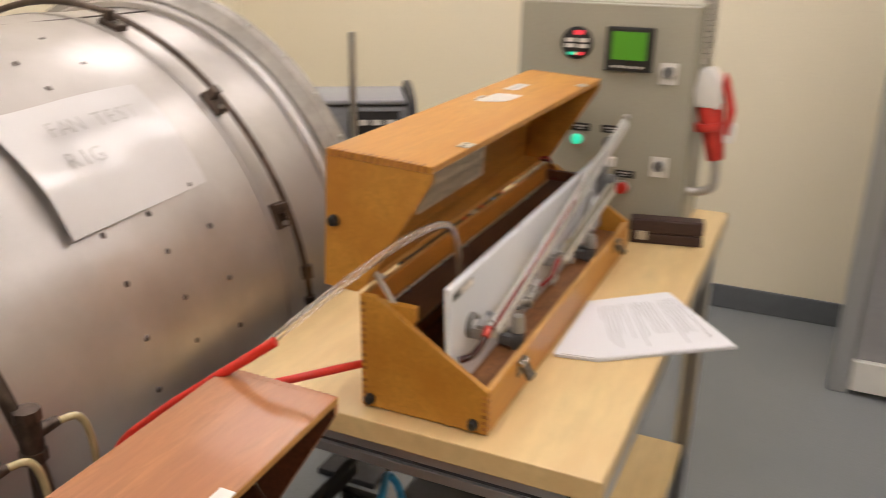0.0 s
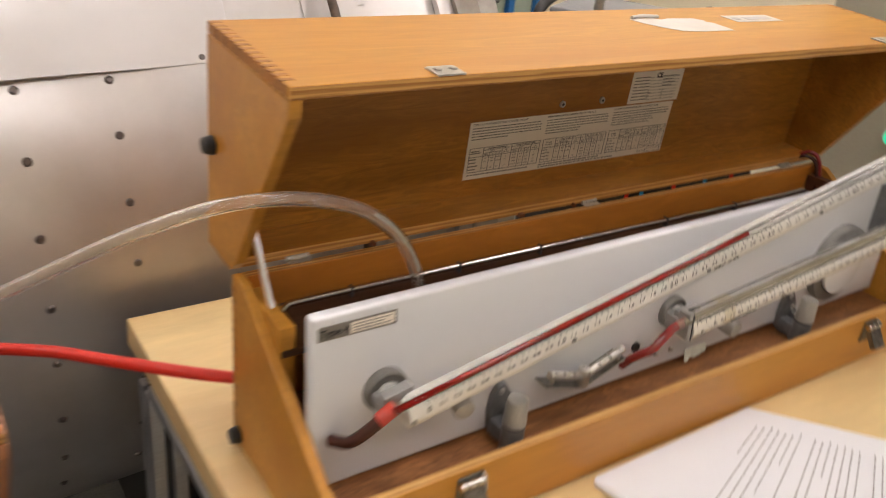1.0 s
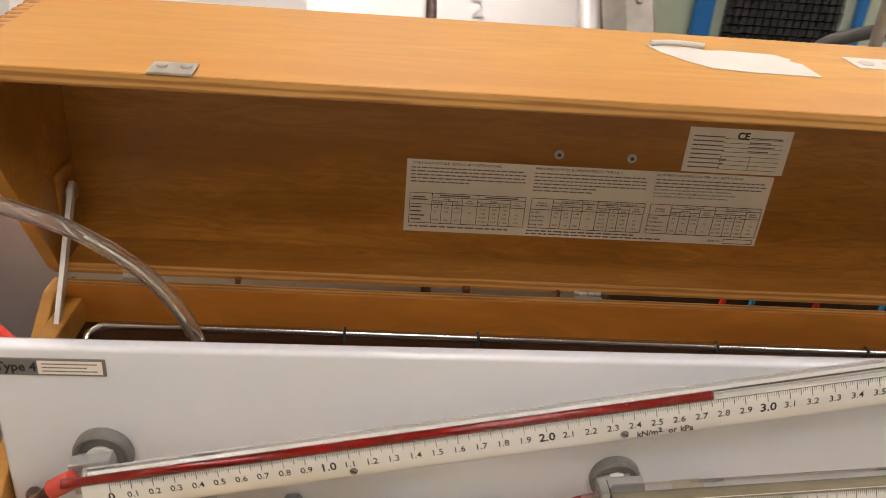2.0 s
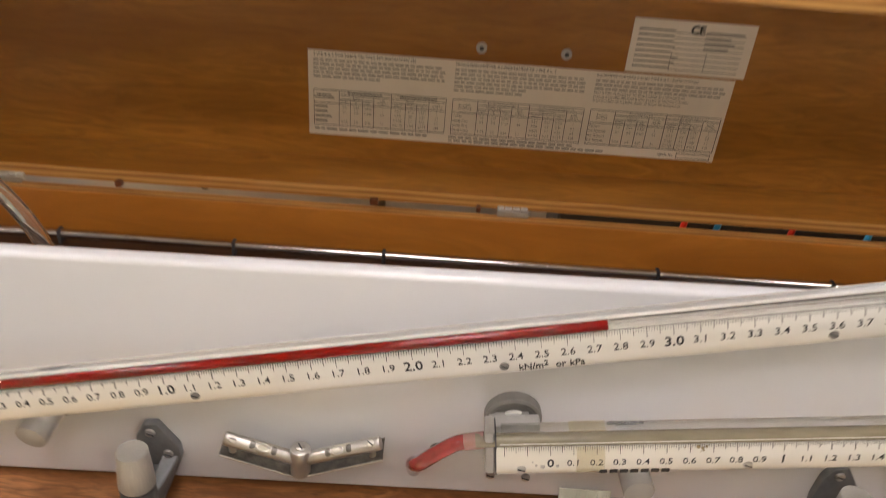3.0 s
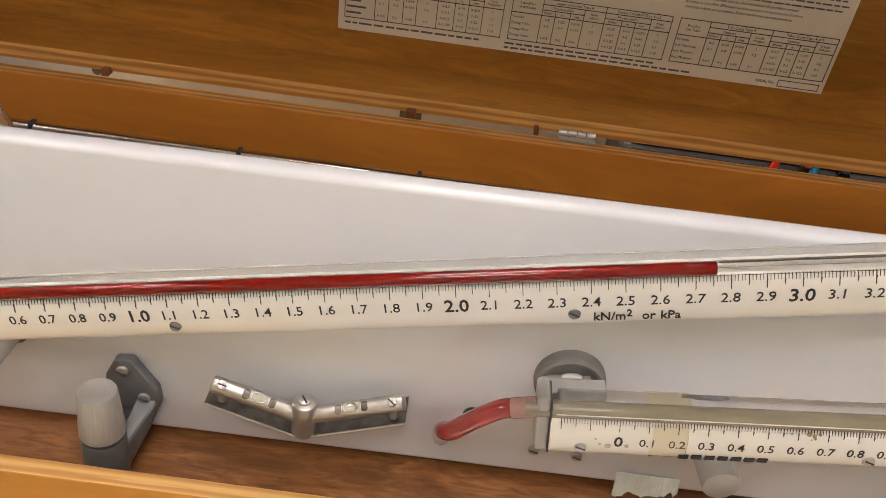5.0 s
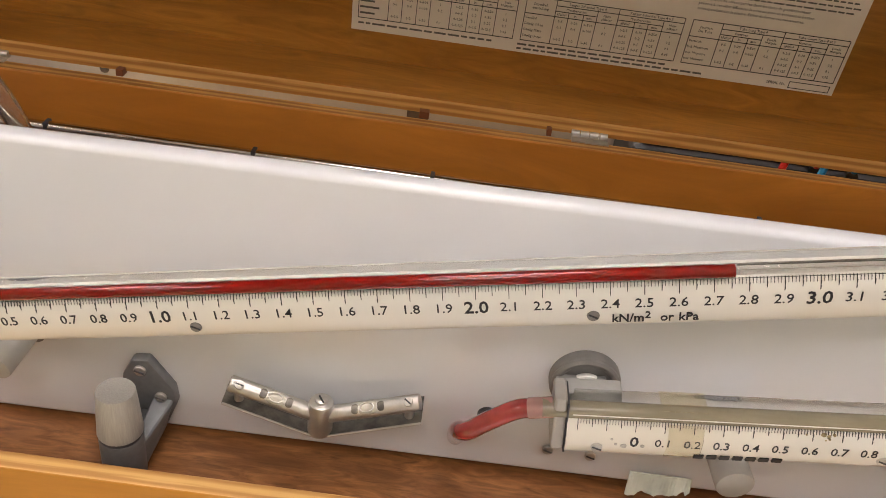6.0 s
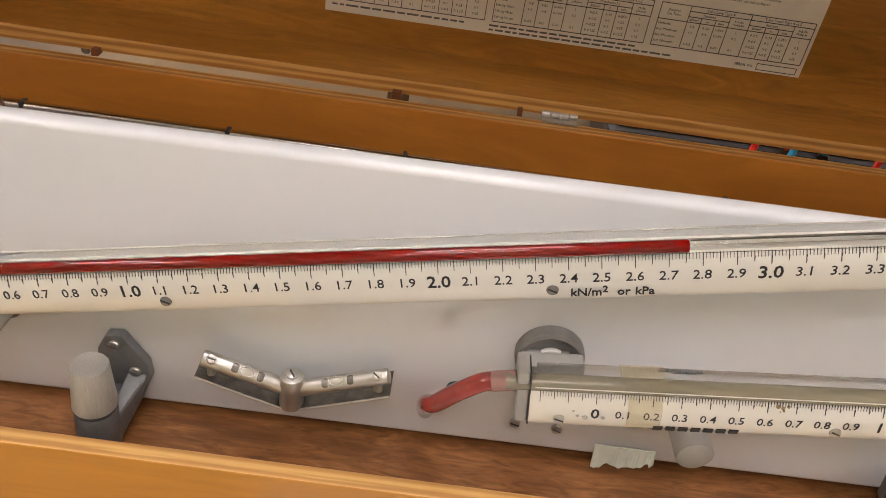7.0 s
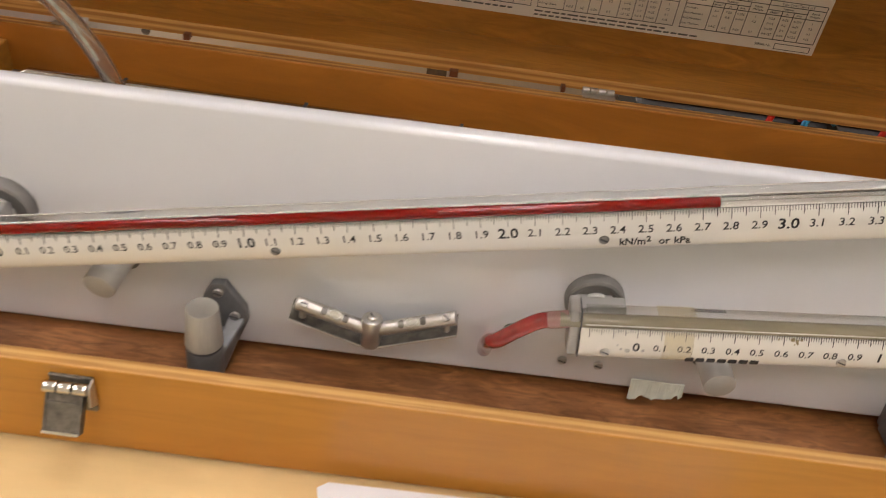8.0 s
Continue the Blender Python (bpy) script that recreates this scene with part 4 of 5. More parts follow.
for x0, x1, zz in ((.260, .338, .0296), (.353, .440, .0300), (.353, .463, .0274)):
    u = x0
    while u < x1:
        wd = rnd.uniform(.0025, .0075)
        box(u, min(u + wd, x1), -T - .0009, -T - .0006, zz, zz + .0010, bm=bars)
        u += wd + .0012
words.append(("SERIAL No.", .0024, .5065, .0288, "CENTER"))
for a in ((.514, .538, .0268, .0271), (.514, .538, .0306, .0309), (.514, .5143, .0268, .0309), (.5377, .538, .0268, .0309)):
    box(a[0], a[1], -T - .0009, -T - .0006, a[2], a[3], bm=rules)
part("small_print", bars, FAINTINK, lab, turn=LAB_M)
part("table_grid", rules, INK, lab, turn=LAB_M)
print_block("lettering", [w for w in words if w[0]], INK, lab)
rat = lab_box("rating_label", .466, .546, .0885, .1250, .0002, LABEL, case_lid)
tagged(rat, "pale rating label with a conformity mark")
rb = bmesh.new()
for row in range(8):
    zz = .0925 + row * .0036
    box(.470, .470 + .018 + .012 * rnd.random(), -T - .0009, -T - .0006, zz, zz + .0008, bm=rb)
    box(.494, .540, -T - .0009, -T - .0006, zz - .0008, zz - .0005, bm=rb)
    if row > 3:
        box(.514, .514 + .02 * rnd.random() + .006, -T - .0009, -T - .0006, zz, zz + .0008, bm=rb)
for q in (.494, .517):
    box(q, q + .0003, -T - .0009, -T - .0006, .0917, .104, bm=rb)
part("small_print", rb, GREYINK, rat, turn=LAB_M)
ce = LAB_M @ Vector((.508, -T - .0007, .1192))
writing("conformity_mark", "CE", .0078, ce, INK, rat, bold=.0003)

# ---- hoses ----
hz = thing("clear_hose", (0.13, 0.10, BENCH + .14), "clear flexible plastic hose arching out of the case", "hose")
clear_pts = spline([(.130, .099, BENCH + .140), (.122, .098, BENCH + .187), (.099, .093, BENCH + .229), (.064, .085, BENCH + .261), (.029, .081, BENCH + .277), (-.006, .084, BENCH + .283), (-.048, .097, BENCH + .277), (-.092, .130, BENCH + .250), (-.140, .173, BENCH + .210), (-.192, .214, BENCH + .168)])
part("hose_wall", sweep(clear_pts, .0051, 16, hollow=.0036), HOSE, hz, smooth=True)
part("faded_print", sweep([p + Vector((0, -.0042, .0026)) for p in clear_pts[12:30]], .0010, 6), mat("faded_print", (.62, .66, .56), .4, var=.2, scale=200), hz, "faded pale print along the hose", smooth=True)
part("hose_end", sweep(clear_pts[:3], .0056, 16), HOSE, hz, smooth=True)
rh = thing("red_hose", (-.17, .30, BENCH + .10), "red rubber hose joined to the clear hose", "hose")
part("hose_wall", sweep(spline([(-.184, .196, BENCH + .181), (-.190, .211, BENCH + .170), (-.213, .275, BENCH + .123), (-.237, .340, BENCH + .073), (-.258, .392, BENCH + .015), (-.265, .410, BENCH - .10), (-.26, .40, BENCH - .35), (-.25, .38, BENCH - .74)]), .0062, 14), REDTUBE, rh, smooth=True)
rh2 = thing("red_hose", (-.01, .194, BENCH + .061), "red rubber hose leaving the end of the case", "hose")
part("hose_wall", sweep(spline([(.010, .1965, BENCH + .059), (-.03, .221, BENCH + .062), (-.08, .269, BENCH + .058), (-.132, .318, BENCH + .054), (-.20, .352, BENCH + .050), (-.27, .362, BENCH + .020), (-.315, .355, BENCH - .15), (-.32, .345, BENCH - .4), (-.31, .34, BENCH - .74)]), .0058, 14), REDTUBE, rh2, smooth=True)

# ---- sheaf of papers ----
pp = thing("paper_sheaf", (.42, -.13, BENCH), "sheaf of printed white papers on the bench, overhanging its edge", "papers")
rnd = random.Random(3)
SHEET_OUT = [(.485, -.004), (.594, -.128), (.418, -.268), (.273, -.076), (.264, -.020), (.262, -.012), (.268, -.0075)]
for k in range(5):
    b = bmesh.new()
    dx, dy = rnd.uniform(-.003, .003) * (k < 4), rnd.uniform(-.003, .0) * (k < 4)
    f = b.faces.new([b.verts.new((u + dx, v + dy, BENCH + .0006 + .0013 * k)) for u, v in (SHEET_OUT if k < 4 else SHEET_OUT[:5])])
    e = bmesh.ops.extrude_face_region(b, geom=[f])
    for v in e["geom"]:
        if isinstance(v, bmesh.types.BMVert):
            v.co.z += .0011
    part("sheet", b, PAPER, pp)
text = bmesh.new()
for k in range(22):
    w = (k + 1.0) / 23.0
    p0 = Vector((.470, -.022)).lerp(Vector((.572, -.146)), w)
    p1 = Vector((.296, -.080)).lerp(Vector((.412, -.250)), w)
    if k % 8 == 7:
        continue
    zt = BENCH + .0006 + .0013 * 4 + .0012
    at, stop = .04 * rnd.random(), rnd.uniform(.62, .96) if k % 5 else .35
    while at < stop:
        wd = rnd.uniform(.02, .07)
        a, b = p0.lerp(p1, at), p0.lerp(p1, min(at + wd, stop))
        sweep([(a.x, a.y, zt), (b.x, b.y, zt)], .00048, 4, bm=text)
        at += wd + .012
tagged(part("printed_text", text, FAINTINK, pp), kind="stuff")

# ---- steel drum ----
DR, DY, DZ, DK = 0.511, 0.984, 0.770, 0.0584       # radius, axis y at x = 0, axis height, axis drift in y per metre


def on_drum(x, th, out=0.0):
    """A place on the drum: x along it, th degrees up from its level front, out metres off its sheet."""
    a = radians(th)
    return Vector((x, DY + DK * x - (DR + out) * math.cos(a), DZ + (DR + out) * math.sin(a)))


def outward(th):
    a = radians(th)
    return Vector((0, -math.cos(a), math.sin(a)))


def drum_ring(profile, seg=96):
    """Rings (x, extra radius) skinned round the drum's axis."""
    b = bmesh.new()
    rings = [[b.verts.new(on_drum(x, 360 * k / seg, o)) for k in range(seg)] for x, o in profile]
    for u, v in zip(rings, rings[1:]):
        for k in range(seg):
            b.faces.new((u[k], u[(k + 1) % seg], v[(k + 1) % seg], v[k]))
    return b


drum = thing("fan_test_drum", (-.2, .98, .2), "large riveted bare-metal fan test drum, dull and stained", "test rig")
shell = drum_ring([(-1.75, -.02), (-1.75, 0)] + [(-1.2 + .0557 * k, 0) for k in range(31)] + [(.471, -.02)], 160)
for e in list(shell.verts):
    e.co += (e.co - Vector((e.co.x, DY + DK * e.co.x, DZ))).normalized() * (.0026 * noise.noise(e.co * 4) + .0016 * noise.noise(e.co * 11))
part("shell", shell, SHEET, drum, "dull stained sheet-metal shell", smooth=True)
part("flange", drum_ring([(.455, .001), (.455, .012), (.462, .016), (.474, .016), (.480, .012), (.480, -.03)]), SHEET, drum, "raised rolled rim", smooth=True)
part("outer_flange", drum_ring([(.4805, -.03), (.4805, .020), (.490, .030), (.500, .046), (.530, .048), (.534, .044), (.534, -.25), (.55, -.50)]), mat("dull_flange", (.34, .32, .29), .5, .6, var=.1, scale=30), drum, smooth=True)
for th in range(-10, 90, 10):
    p, n = on_drum(.515, th, .047), outward(th)
    part("flange_bolt", rod(p - n * .001, p + n * .004, .0045, 8, .0035), NICKEL, drum)
rv = bmesh.new()
rod((0, 0, -.0004), (0, 0, .0022), .0052, 10, .0030, bm=rv)
rivet_mesh = bpy.data.meshes.new("rivet")
rv.to_mesh(rivet_mesh)
rv.free()
rivet_mesh.materials.append(RIVET)
ROWS_T = [(-.100, (-32, -23, -13.9, -3.9, 4.1, 13.1, 22.3, 30.6, 59, 70.8, 80)), (-.004, (-30, -20, -10, -1, 7.9, 15.8, 24.1, 31, 58.2, 66, 76)),
          (.105, (-33, -23, -13, -4, 5.5, 14.8, 24.8, 33, 41, 50, 62.8, 73)), (-.45, (5, 15, 25, 35, 60, 72)), (-.55, (8, 18, 28, 38, 60, 72))]
for rx, angles in ROWS_T:
    for th in angles:
        o = link("rivet", rivet_mesh, drum)
        n = outward(th)
        o.matrix_basis = Matrix.Translation(on_drum(rx, th, .0006)) @ n.to_track_quat("Z", "Y").to_matrix().to_4x4()
# lap seam along the top
part("seam", sweep([on_drum(-1.7 + .24 * k, 82.3, .0005) for k in range(10)], .0016, 6), RIVET, drum)
# tension hoop with clamps and its guide strip
HX = 0.283
part("hoop", sweep([on_drum(HX + .00045 * max(0, 40 - th) * .6, th, .022) for th in range(-30, 150, 4)], .0062, 12), PIPE, drum, "dark tension hoop", smooth=True)
part("hoop_strip", drum_ring([(HX - .034, .0004), (HX - .034, .003), (HX - .022, .003), (HX - .022, .0004)]), SHEET, drum, smooth=True)


def hoop_clamp(th):
    n, p = outward(th), on_drum(HX - .006, th, 0)
    tq = Matrix.Translation(p) @ n.to_track_quat("Z", "Y").to_matrix().to_4x4()
    o = part("clamp", box(-.013, .013, -.030, .018, .001, .012, .002), PIPE, drum, "dark clamp holding the hoop", turn=tq)
    part("clamp_post", box(-.009, .009, -.003, .014, .010, .032, .002), PIPE, o, turn=tq)
    part("clamp_bolt", rod((0, -.022, .011), (0, -.022, .017), .0045, 8), NICKEL, o, turn=tq)


for th in (21.5, 47, 74.8):
    hoop_clamp(th)
for th in (8.5, 2.0):
    p, n = on_drum(HX + .008, th, .022), outward(th)
    part("hoop_coupling", rod(p - Vector((0, .004, .012)), p + Vector((0, -.0, .012)), .0115, 6), PIPE, drum)
# stencilled figures
n5 = 34.5
writing("stencil", "5", .062, on_drum(-.343, n5, .0015), REDINK, drum, x_axis=(1, 0, 0), up=(0, math.sin(radians(n5)), math.cos(radians(n5))), bold=.002)
n0 = 43.5
writing("stencil", "0", .058, on_drum(-.352, n0, .0015), GREYINK, drum, x_axis=(1, 0, 0), up=(0, math.sin(radians(n0)), math.cos(radians(n0))))
n2 = 40.5
writing("stencil", "2", .034, on_drum(.338, n2, .0015), PALEINK, drum, x_axis=(1, 0, 0), up=(0, math.sin(radians(n2)), math.cos(radians(n2))))
# pressure pipe with clamp and two tap valves
part("pressure_pipe", sweep(spline([on_drum(-.40, 62, .03), on_drum(-.378, 45, .032), on_drum(-.364, 32, .035), on_drum(-.360, 20, .04), on_drum(-.355, 10, .05), on_drum(-.352, 2, .055), on_drum(-.345, -14, .06)]), .0088, 14), PIPE, drum, "dark bronze pressure pipe", smooth=True)
tq = Matrix.Translation(on_drum(-.385, 22, .0)) @ outward(22).to_track_quat("Z", "Y").to_matrix().to_4x4()
o = part("pipe_clamp", box(-.016, .016, -.055, .045, .002, .030, .003), PIPE, drum, "dark pipe clamp plate", turn=tq)
part("pipe_clamp_cap", box(-.011, .011, .010, .045, .030, .052, .003), PIPE, o, turn=tq)


def tap(x, th, z_off):
    p = on_drum(x, th, .052) + Vector((0, 0, z_off))
    v = rod(p - Vector((0, 0, .020)), p + Vector((0, 0, .020)), .0135, 14, bevel=.002)
    for dz in (-.026, .026):
        rod(p + Vector((0, 0, dz - .007)), p + Vector((0, 0, dz + .007)), .0155, 8, bm=v)
    rod(p, p + Vector((.030, -.012, .006)), .0105, 12, .006, bm=v)
    o = part("tap_valve", v, PIPE, drum, "dark bronze tap valve", smooth=True)
    q = p + Vector((.028, -.012, .006))
    part("tap_hose", sweep(spline([q, q + Vector((.022, -.008, -.004)), q + Vector((.034, -.01, -.04)), q + Vector((.038, -.006, -.12)), q + Vector((.03, 0, -.30))]), .0046, 10), mat("yellowed_hose", (.52, .44, .24), .2, var=.1, coat=.5), o, "yellowed clear hose", smooth=True)
    part("drop_pipe", rod(p - Vector((0, 0, .032)), p - Vector((0, 0, .42)), .0088, 12), PIPE, o, smooth=True)


tap(-.352, 12.5, 0)
tap(-.428, 11.5, -.005)
# saddles
for sx in (-1.3, .1):
    part("saddle", box(sx - .03, sx + .03, .68, 1.34, 0, DZ - DR + .09, .004), DARKSH, drum)

# notice
nt_ = thing("paper_notice", on_drum(0, 45), "curling laminated white paper notice taped on the drum", "notice")
NB = bmesh.new()
NU, NV = 14, 16
grid = []
for j in range(NV + 1):
    row = []
    for i in range(NU + 1):
        u, v = i / NU, j / NV
        th = 31.8 + (54.6 - 31.8) * v
        x = (-.158 + .012 * u * 0 + .300 * u) - .006 * v + .012 * u * v
        lift = .004 + .012 * (1 - u) ** 2 * (1 - abs(v - .35)) + .003 * math.sin(6 * u + 4 * v)
        row.append(NB.verts.new(on_drum(x, th + 1.0 * (u - .5), lift)))
    grid.append(row)
for j in range(NV):
    for i in range(NU):
        NB.faces.new((grid[j][i], grid[j][i + 1], grid[j + 1][i + 1], grid[j + 1][i]))
ex = bmesh.ops.extrude_face_region(NB, geom=list(NB.faces))
for v in ex["geom"]:
    if isinstance(v, bmesh.types.BMVert):
        v.co += Vector((0, .0005, -.0005))
part("sheet", NB, SLEEVE, nt_, smooth=True)
for body, x, th, size in (("FAN TEST", .002, 47.9, .037), ("RIG", -.060, 42.0, .037)):
    k = len(body)
    for i, ch in enumerate(body):
        if ch == " ":
            continue
        xx = x + (i - (k - 1) / 2) * size * .62
        writing("letter", ch, size, on_drum(xx, th + .6, .0135), PALEINK, nt_, x_axis=(1, DK, 0), up=(0, math.sin(radians(th)), math.cos(radians(th))), align="CENTER")

# ---- control cabinet ----
CAB = Matrix.Translation((.0215, .0083, -.0337)) @ Matrix.Diagonal((1.024, 1.024, 1.024, 1))
PLG = CAB @ pose(0, .004, -.018)
cab = thing("control_cabinet", (1.05, .1, BENCH), "grey steel control cabinet with meters and lamps, on the bench", "control cabinet")
CX, CYA, CYB, CZA, CZB = .905, -.095, .295, BENCH + .0153, BENCH + .505
part("body", box(CX, CX + .20, CYA, CYB, CZA, CZB, .004), BOXGREY, cab, turn=CAB)
part("front_door", box(CX - .018, CX - .0005, CYA + .006, CYB - .004, CZA + .004, CZB - .004, .003), BOXGREY, cab, turn=CAB)
FX = CX - .018


def face_rod(name, y, z, r, x0, x1, material, parent, label="", seg=28):
    return part(name, rod((FX - x0, y, z), (FX - x1, y, z), r, seg, bevel=min(.001, abs(x1 - x0) * .3)), material, parent, label, smooth=True, turn=CAB)


m = face_rod("round_meter", .161, 1.218, .034, 0.0, .006, BLACK, cab, "round black meter with lit digits")
for dy, dz, w, h, mt in ((-.004, .022, .010, .009, LED_R), (.014, .006, .010, .008, WHITEPL), (-.014, .006, .010, .008, WHITEPL), (.014, -.006, .010, .008, WHITEPL), (-.014, -.006, .010, .008, WHITEPL), (.008, -.022, .008, .006, LED_G), (-.008, -.022, .008, .006, LED_R)):
    part("meter_window", box(FX - .0075, FX - .0062, .161 + dy - w, .161 + dy + w, 1.218 + dz - h / 2, 1.218 + dz + h / 2), mt, m, turn=CAB)
sc = part("display_unit", box(FX - .012, FX - .0002, .047 - .050, .047 + .050, 1.166, 1.256, .003), BLACK, cab, "square black display with a lit green screen", turn=CAB)
part("screen", box(FX - .0135, FX - .0121, .047 - .036, .047 + .036, 1.190, 1.247), LCD, sc, turn=CAB)
for k in range(5):
    part("button", box(FX - .0132, FX - .0121, .016 + k * .014, .024 + k * .014, 1.173, 1.178), WHITEPL, sc, turn=CAB)
for z in (1.166, .968):
    k = part("rotary_switch", box(FX - .004, FX - .0002, -.055, -.020, z - .022, z + .022, .001), WHITEPL, cab, "small white and grey rotary switch", turn=CAB)
    part("switch_knob", rod((FX - .004, -.0375, z + .004), (FX - .018, -.0375, z + .004), .011, 18), CAST, k, smooth=True, turn=CAB)
for y0, y1, z0, z1 in ((.120, .164, 1.030, 1.047), (.046, .094, 1.031, 1.048), (.014, .057, .936, .952)):
    pl = part("engraved_label", box(FX - .0025, FX - .0002, y0, y1, z0, z1), BLACK, cab, turn=CAB)
    part("print_bar", box(FX - .003, FX - .0026, y0 + .008, y1 - .008, z0 + .0095, z0 + .0125), PALEINK, pl, turn=CAB)
    part("print_bar", box(FX - .003, FX - .0026, y0 + .014, y1 - .014, z0 + .004, z0 + .0065), PALEINK, pl, turn=CAB)
g = face_rod("green_lamp", .146, 1.012, .0155, 0, .007, NICKEL, cab, "lit green indicator lamp")
part("lens", rod((FX - .006, .146, 1.012), (FX - .016, .146, 1.012), .0125, 22, .0105, bevel=.002), LED_G, g, smooth=True, turn=CAB)
b2 = face_rod("grey_button", .072, 1.010, .0155, 0, .010, CAST, cab)
b3 = face_rod("stop_button", .037, .915, .015, 0, .006, NICKEL, cab, "red stop button")
part("cap", rod((FX - .006, .037, .915), (FX - .020, .037, .915), .0125, 22, bevel=.002), REDPL, b3, smooth=True, turn=CAB)

# plug and conduit beside the cabinet
pg = thing("industrial_plug", (.93, -.135, 1.1), "red and white industrial plug on metal conduit beside the cabinet", "plug")
cd = bmesh.new()
for k in range(26):
    rod((.93, -.102, 1.205 + k * .011), (.93, -.102, 1.2145 + k * .011), .0125 if k % 2 else .0115, 14, bm=cd)
part("conduit", cd, NICKEL, pg, smooth=True, turn=PLG)
wh = prism([(-.150, 1.115), (-.098, 1.118), (-.092, 1.150), (-.100, 1.195), (-.128, 1.198), (-.148, 1.165)], .902, .962, .006)
part("housing", wh, WHITEPL, pg, smooth=True, turn=PLG)
part("plug_body", rod((.93, -.126, 1.12), (.93, -.150, 1.005), .028, 24, .018, bevel=.003), REDPL, pg, "red plug body", smooth=True, turn=PLG)
part("collar", rod((.93, -.128, 1.085), (.93, -.131, 1.068), .0315, 24, bevel=.002), REDPL, pg, smooth=True, turn=PLG)
part("flap", prism([(-.148, 1.19), (-.158, 1.175), (-.178, 1.11), (-.172, 1.06), (-.163, 1.065), (-.160, 1.12), (-.147, 1.165)], .912, .952, .003), REDPL, pg, "red hinged flap", smooth=True, turn=PLG)
part("knuckle", box(.915, .95, -.182, -.160, 1.045, 1.085, .004), WHITEPL, pg, turn=PLG)
part("elbow", sweep(spline([(.93, -.150, 1.01), (.93, -.153, .975), (.93, -.150, .945), (.93, -.120, .930), (.93, -.090, .930)]), .0095, 14), NICKEL, pg, "bent metal elbow", smooth=True, turn=PLG)

# flat dark box in front of the cabinet
bk = thing("flat_box", (.88, -.05, BENCH), "flat dark brown leatherette box with a small metal clasp", "box")
BX = Matrix.Translation((.872, -.065, BENCH)) @ pose(0, 0, 0, 0, 0, 12)
part("lower_half", box(-.002, .036, -.082, .072, .0005, .024, .003), CLOTH, bk, turn=BX)
part("upper_half", box(-.003, .037, -.083, .073, .0245, .056, .004), CLOTH, bk, turn=BX)
part("clasp", box(-.007, -.0032, .035, .058, .010, .030, .001), NICKEL, bk, turn=BX)

# ---- behind the bench ----
sr = thing("stand_rod", (.875, .71, 0), "upright grey steel retort stand rod", "stand")
part("rod", rod((.875, .712, .02), (.875, .712, 1.212), .0085, 16), NICKEL, sr, smooth=True)
part("base_plate", box(.78, .97, .62, .80, 0, .02, .003), DARKSH, sr)
ins = thing("grey_instrument", (1.05, .80, 0), "grey bench instrument with dark rounded side frames on a stand", "instrument")
SM_ = Matrix.Translation((1.055, .81, .99)) @ pose(0, 0, 0, 0, 0, 30.7)
part("body", box(-.12, .12, -.135, .135, -.10, .030, .012, seg=3), INSTR, ins, smooth=True, turn=SM_)
part("top_cover", box(-.125, .10, -.130, .125, .0305, .044, .006, seg=3), INSTR, ins, smooth=True, turn=SM_)
for sy in (-.143, .143):
    fr = spline([(-.13, sy, -.08), (-.135, sy, .0), (-.11, sy, .040), (.0, sy, .054), (.10, sy, .050), (.13, sy, .02), (.135, sy, -.08)], 8)
    part("side_frame", sweep(fr, .011, 10), DARKSH, ins, "dark rounded side frame", smooth=True, turn=SM_)
part("front_panel", box(-.1245, -.1202, -.11, .02, -.05, .015), DARKSH, ins, turn=SM_)
for k in range(3):
    part("print_bar", box(-.127, -.1247, -.10 + .035 * k, -.075 + .035 * k, -.02, -.006), WHITEPL, ins, turn=SM_)
for lx in (-.09, .09):
    for ly in (-.10, .10):
        part("leg", rod((lx, ly, -.99), (lx, ly, -.1), .011, 12), ALU, ins, smooth=True, turn=SM_)

# green machine with perforated panel
mc = thing("green_machine", (1.02, 1.6, 0), "pale green machine housing with blue trim and perforated steel panel", "machine")
part("housing", box(.715, 1.335, 1.42, 1.80, 0, 1.10, .004), GREEN, mc)
for x0, x1 in ((.705, .722), (.874, .915), (1.225, 1.245), (1.318, 1.338)):
    part("blue_trim", box(x0, x1, 1.400, 1.4195, 0.02, 1.098, .002), BLUE, mc)
pf = bmesh.new()
bmesh.ops.create_grid(pf, x_segments=15, y_segments=10, size=.5)
for v in pf.verts:
    v.co = Vector((.9435 + (v.co.x + .5) * .252, 1.4075, .92 + (v.co.y + .5) * .176))
cells = list(pf.faces)
bmesh.ops.inset_individual(pf, faces=cells, thickness=.0037)
bmesh.ops.delete(pf, geom=cells, context="FACES")
ex = bmesh.ops.extrude_face_region(pf, geom=list(pf.faces))
for v in ex["geom"]:
    if isinstance(v, bmesh.types.BMVert):
        v.co.y += .0015
part("perforated_panel", pf, mat("panel_grey_green", (.62, .63, .54), .5), mc, "perforated grey panel")
part("dark_backing", box(.944, 1.194, 1.412, 1.4195, .92, 1.095), SLOT, mc)

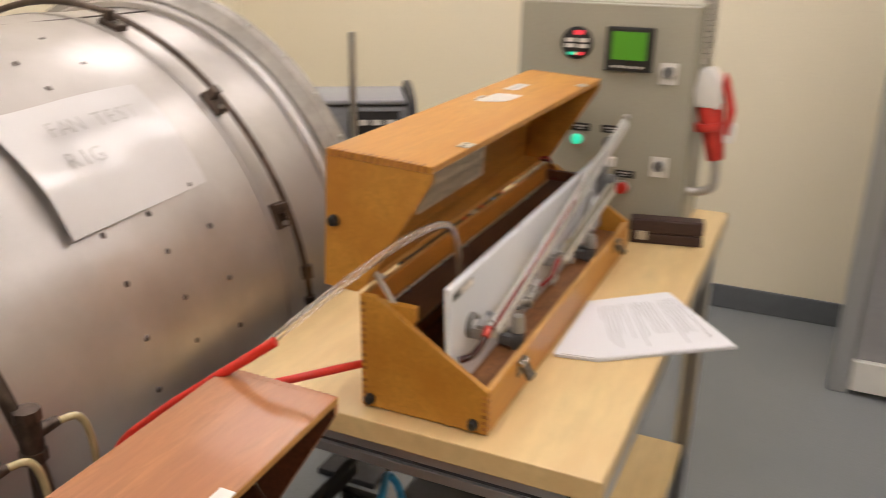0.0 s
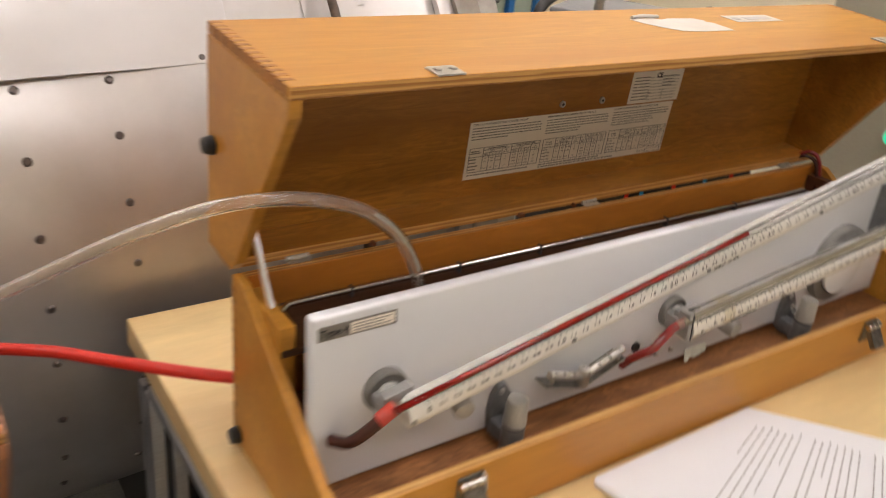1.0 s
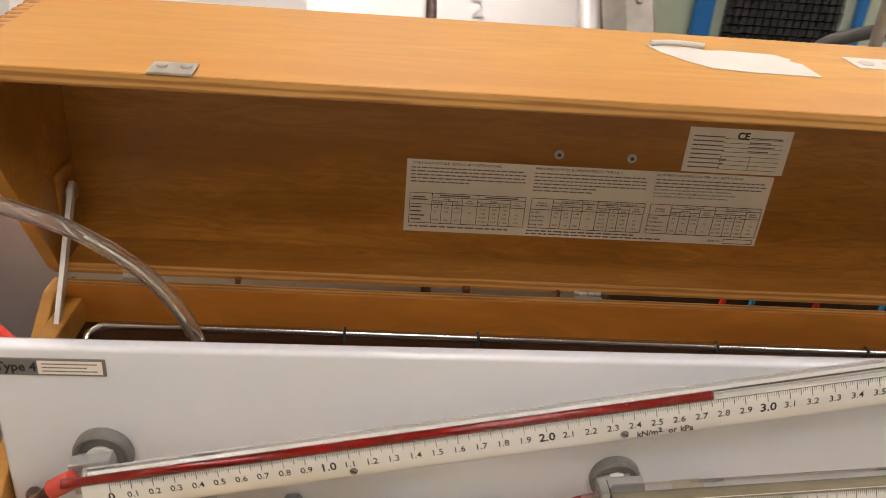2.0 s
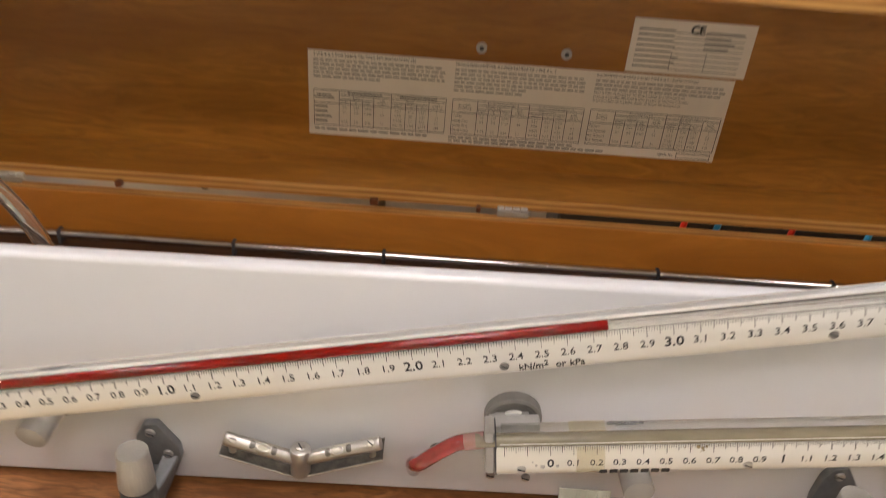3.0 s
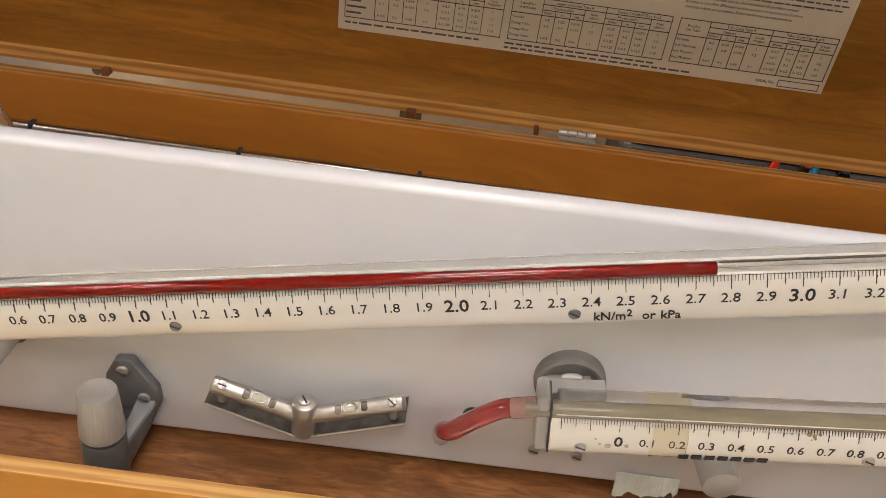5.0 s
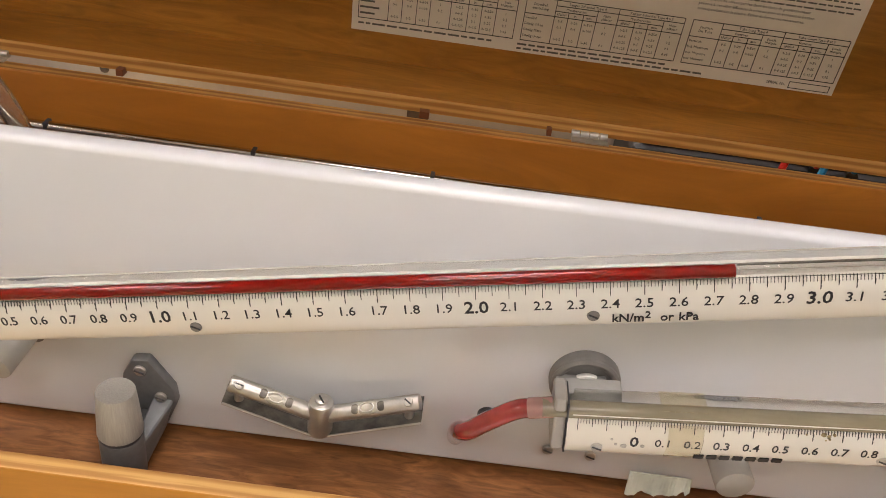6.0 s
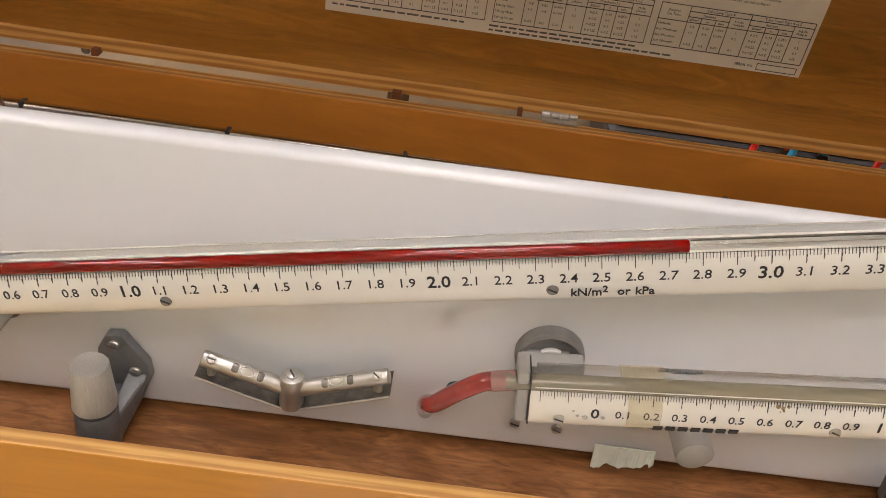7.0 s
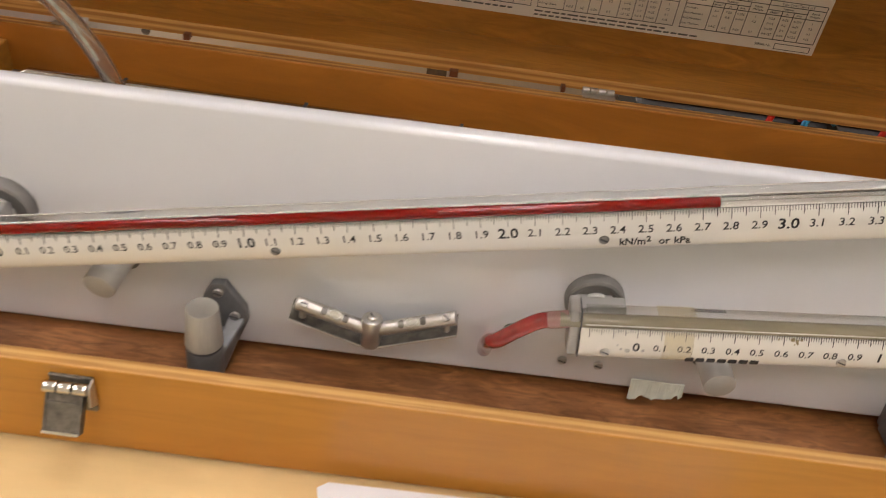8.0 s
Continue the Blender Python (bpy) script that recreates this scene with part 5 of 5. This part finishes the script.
# under the bench: dark gear and a blue hose loop
ug = thing("dark_equipment", (.3, .1, .225), "dark equipment stowed on the shelf under the bench", "equipment")
part("body", box(.10, .62, .0, .30, .2255, .40, .01), DARKSH, ug)
part("bracket", box(.06, .26, .355, .375, .47, .50, .003), BLACK, ug)
part("bracket", box(.10, .13, .30, .36, .39, .47, .003), BLACK, ug)
part("upright", box(.20, .22, .26, .36, .39, .4695, .003), BLACK, ug)
bh = thing("blue_hose", (.10, .21, .5), "coiled blue hose hanging under the bench", "hose")
part("hose_wall", sweep([(.10 + .05 * math.cos(a), .21 + .01 * math.sin(2 * a), .55 + .05 * math.sin(a)) for a in [2 * math.pi * k / 30 for k in range(30)]], .0065, 10, closed=True), CYANPL, bh, smooth=True)
# wires and a dark junction box behind the case
for x0, mt, lb in ((.541, REDTUBE, "thin red wire behind the case"), (.568, CYANPL, "thin blue wire behind the case"), (.628, REDTUBE, "thin red wire behind the case"),
                   (.690, CYANPL, "thin blue wire behind the case"), (.745, REDTUBE, "thin red wire behind the case")):
    wr = thing("wire", (x0, .27, BENCH), lb, "wire")
    part("strand", sweep(spline([(x0 + .02, .24, BENCH + .003), (x0, .262, BENCH + .08), (x0 + .006, .272, BENCH + .13), (x0 + .02, .285, BENCH + .15), (x0 + .04, .296, BENCH + .126)]), .0026, 8), mt, wr, smooth=True)
    part("terminal", rod((x0 + .04, .296, BENCH + .122), (x0 + .042, .305, BENCH + .126), .004, 8), BLACK, wr)
dk = thing("junction_box", (.62, .33, BENCH), "dark junction box standing behind the case", "junction box")
part("body", box(.452, .84, .30, .37, BENCH + .0005, BENCH + .120, .006), DARKSH, dk)
part("cover", box(.459, .833, .305, .365, BENCH + .1205, BENCH + .127, .003), DARKSH, dk)
# dark red wire looped at the far end of the tray
lw = thing("wire", (.785, .175, BENCH + .172), "thin dark red wire looped over the end of the case", "wire")
part("strand", sweep(spline([(.772, .202, BENCH + .172), (.782, .192, BENCH + .186), (.788, .180, BENCH + .184), (.790, .172, BENCH + .168), (.786, .166, BENCH + .148), (.780, .160, BENCH + .142)]), .0028, 10), REDTRANS, lw, smooth=True)
part("strand", sweep(spline([(.766, .203, BENCH + .172), (.776, .190, BENCH + .182), (.783, .178, BENCH + .178), (.784, .169, BENCH + .160), (.780, .163, BENCH + .143)]), .0022, 10), DARKTUBE, lw, smooth=True)
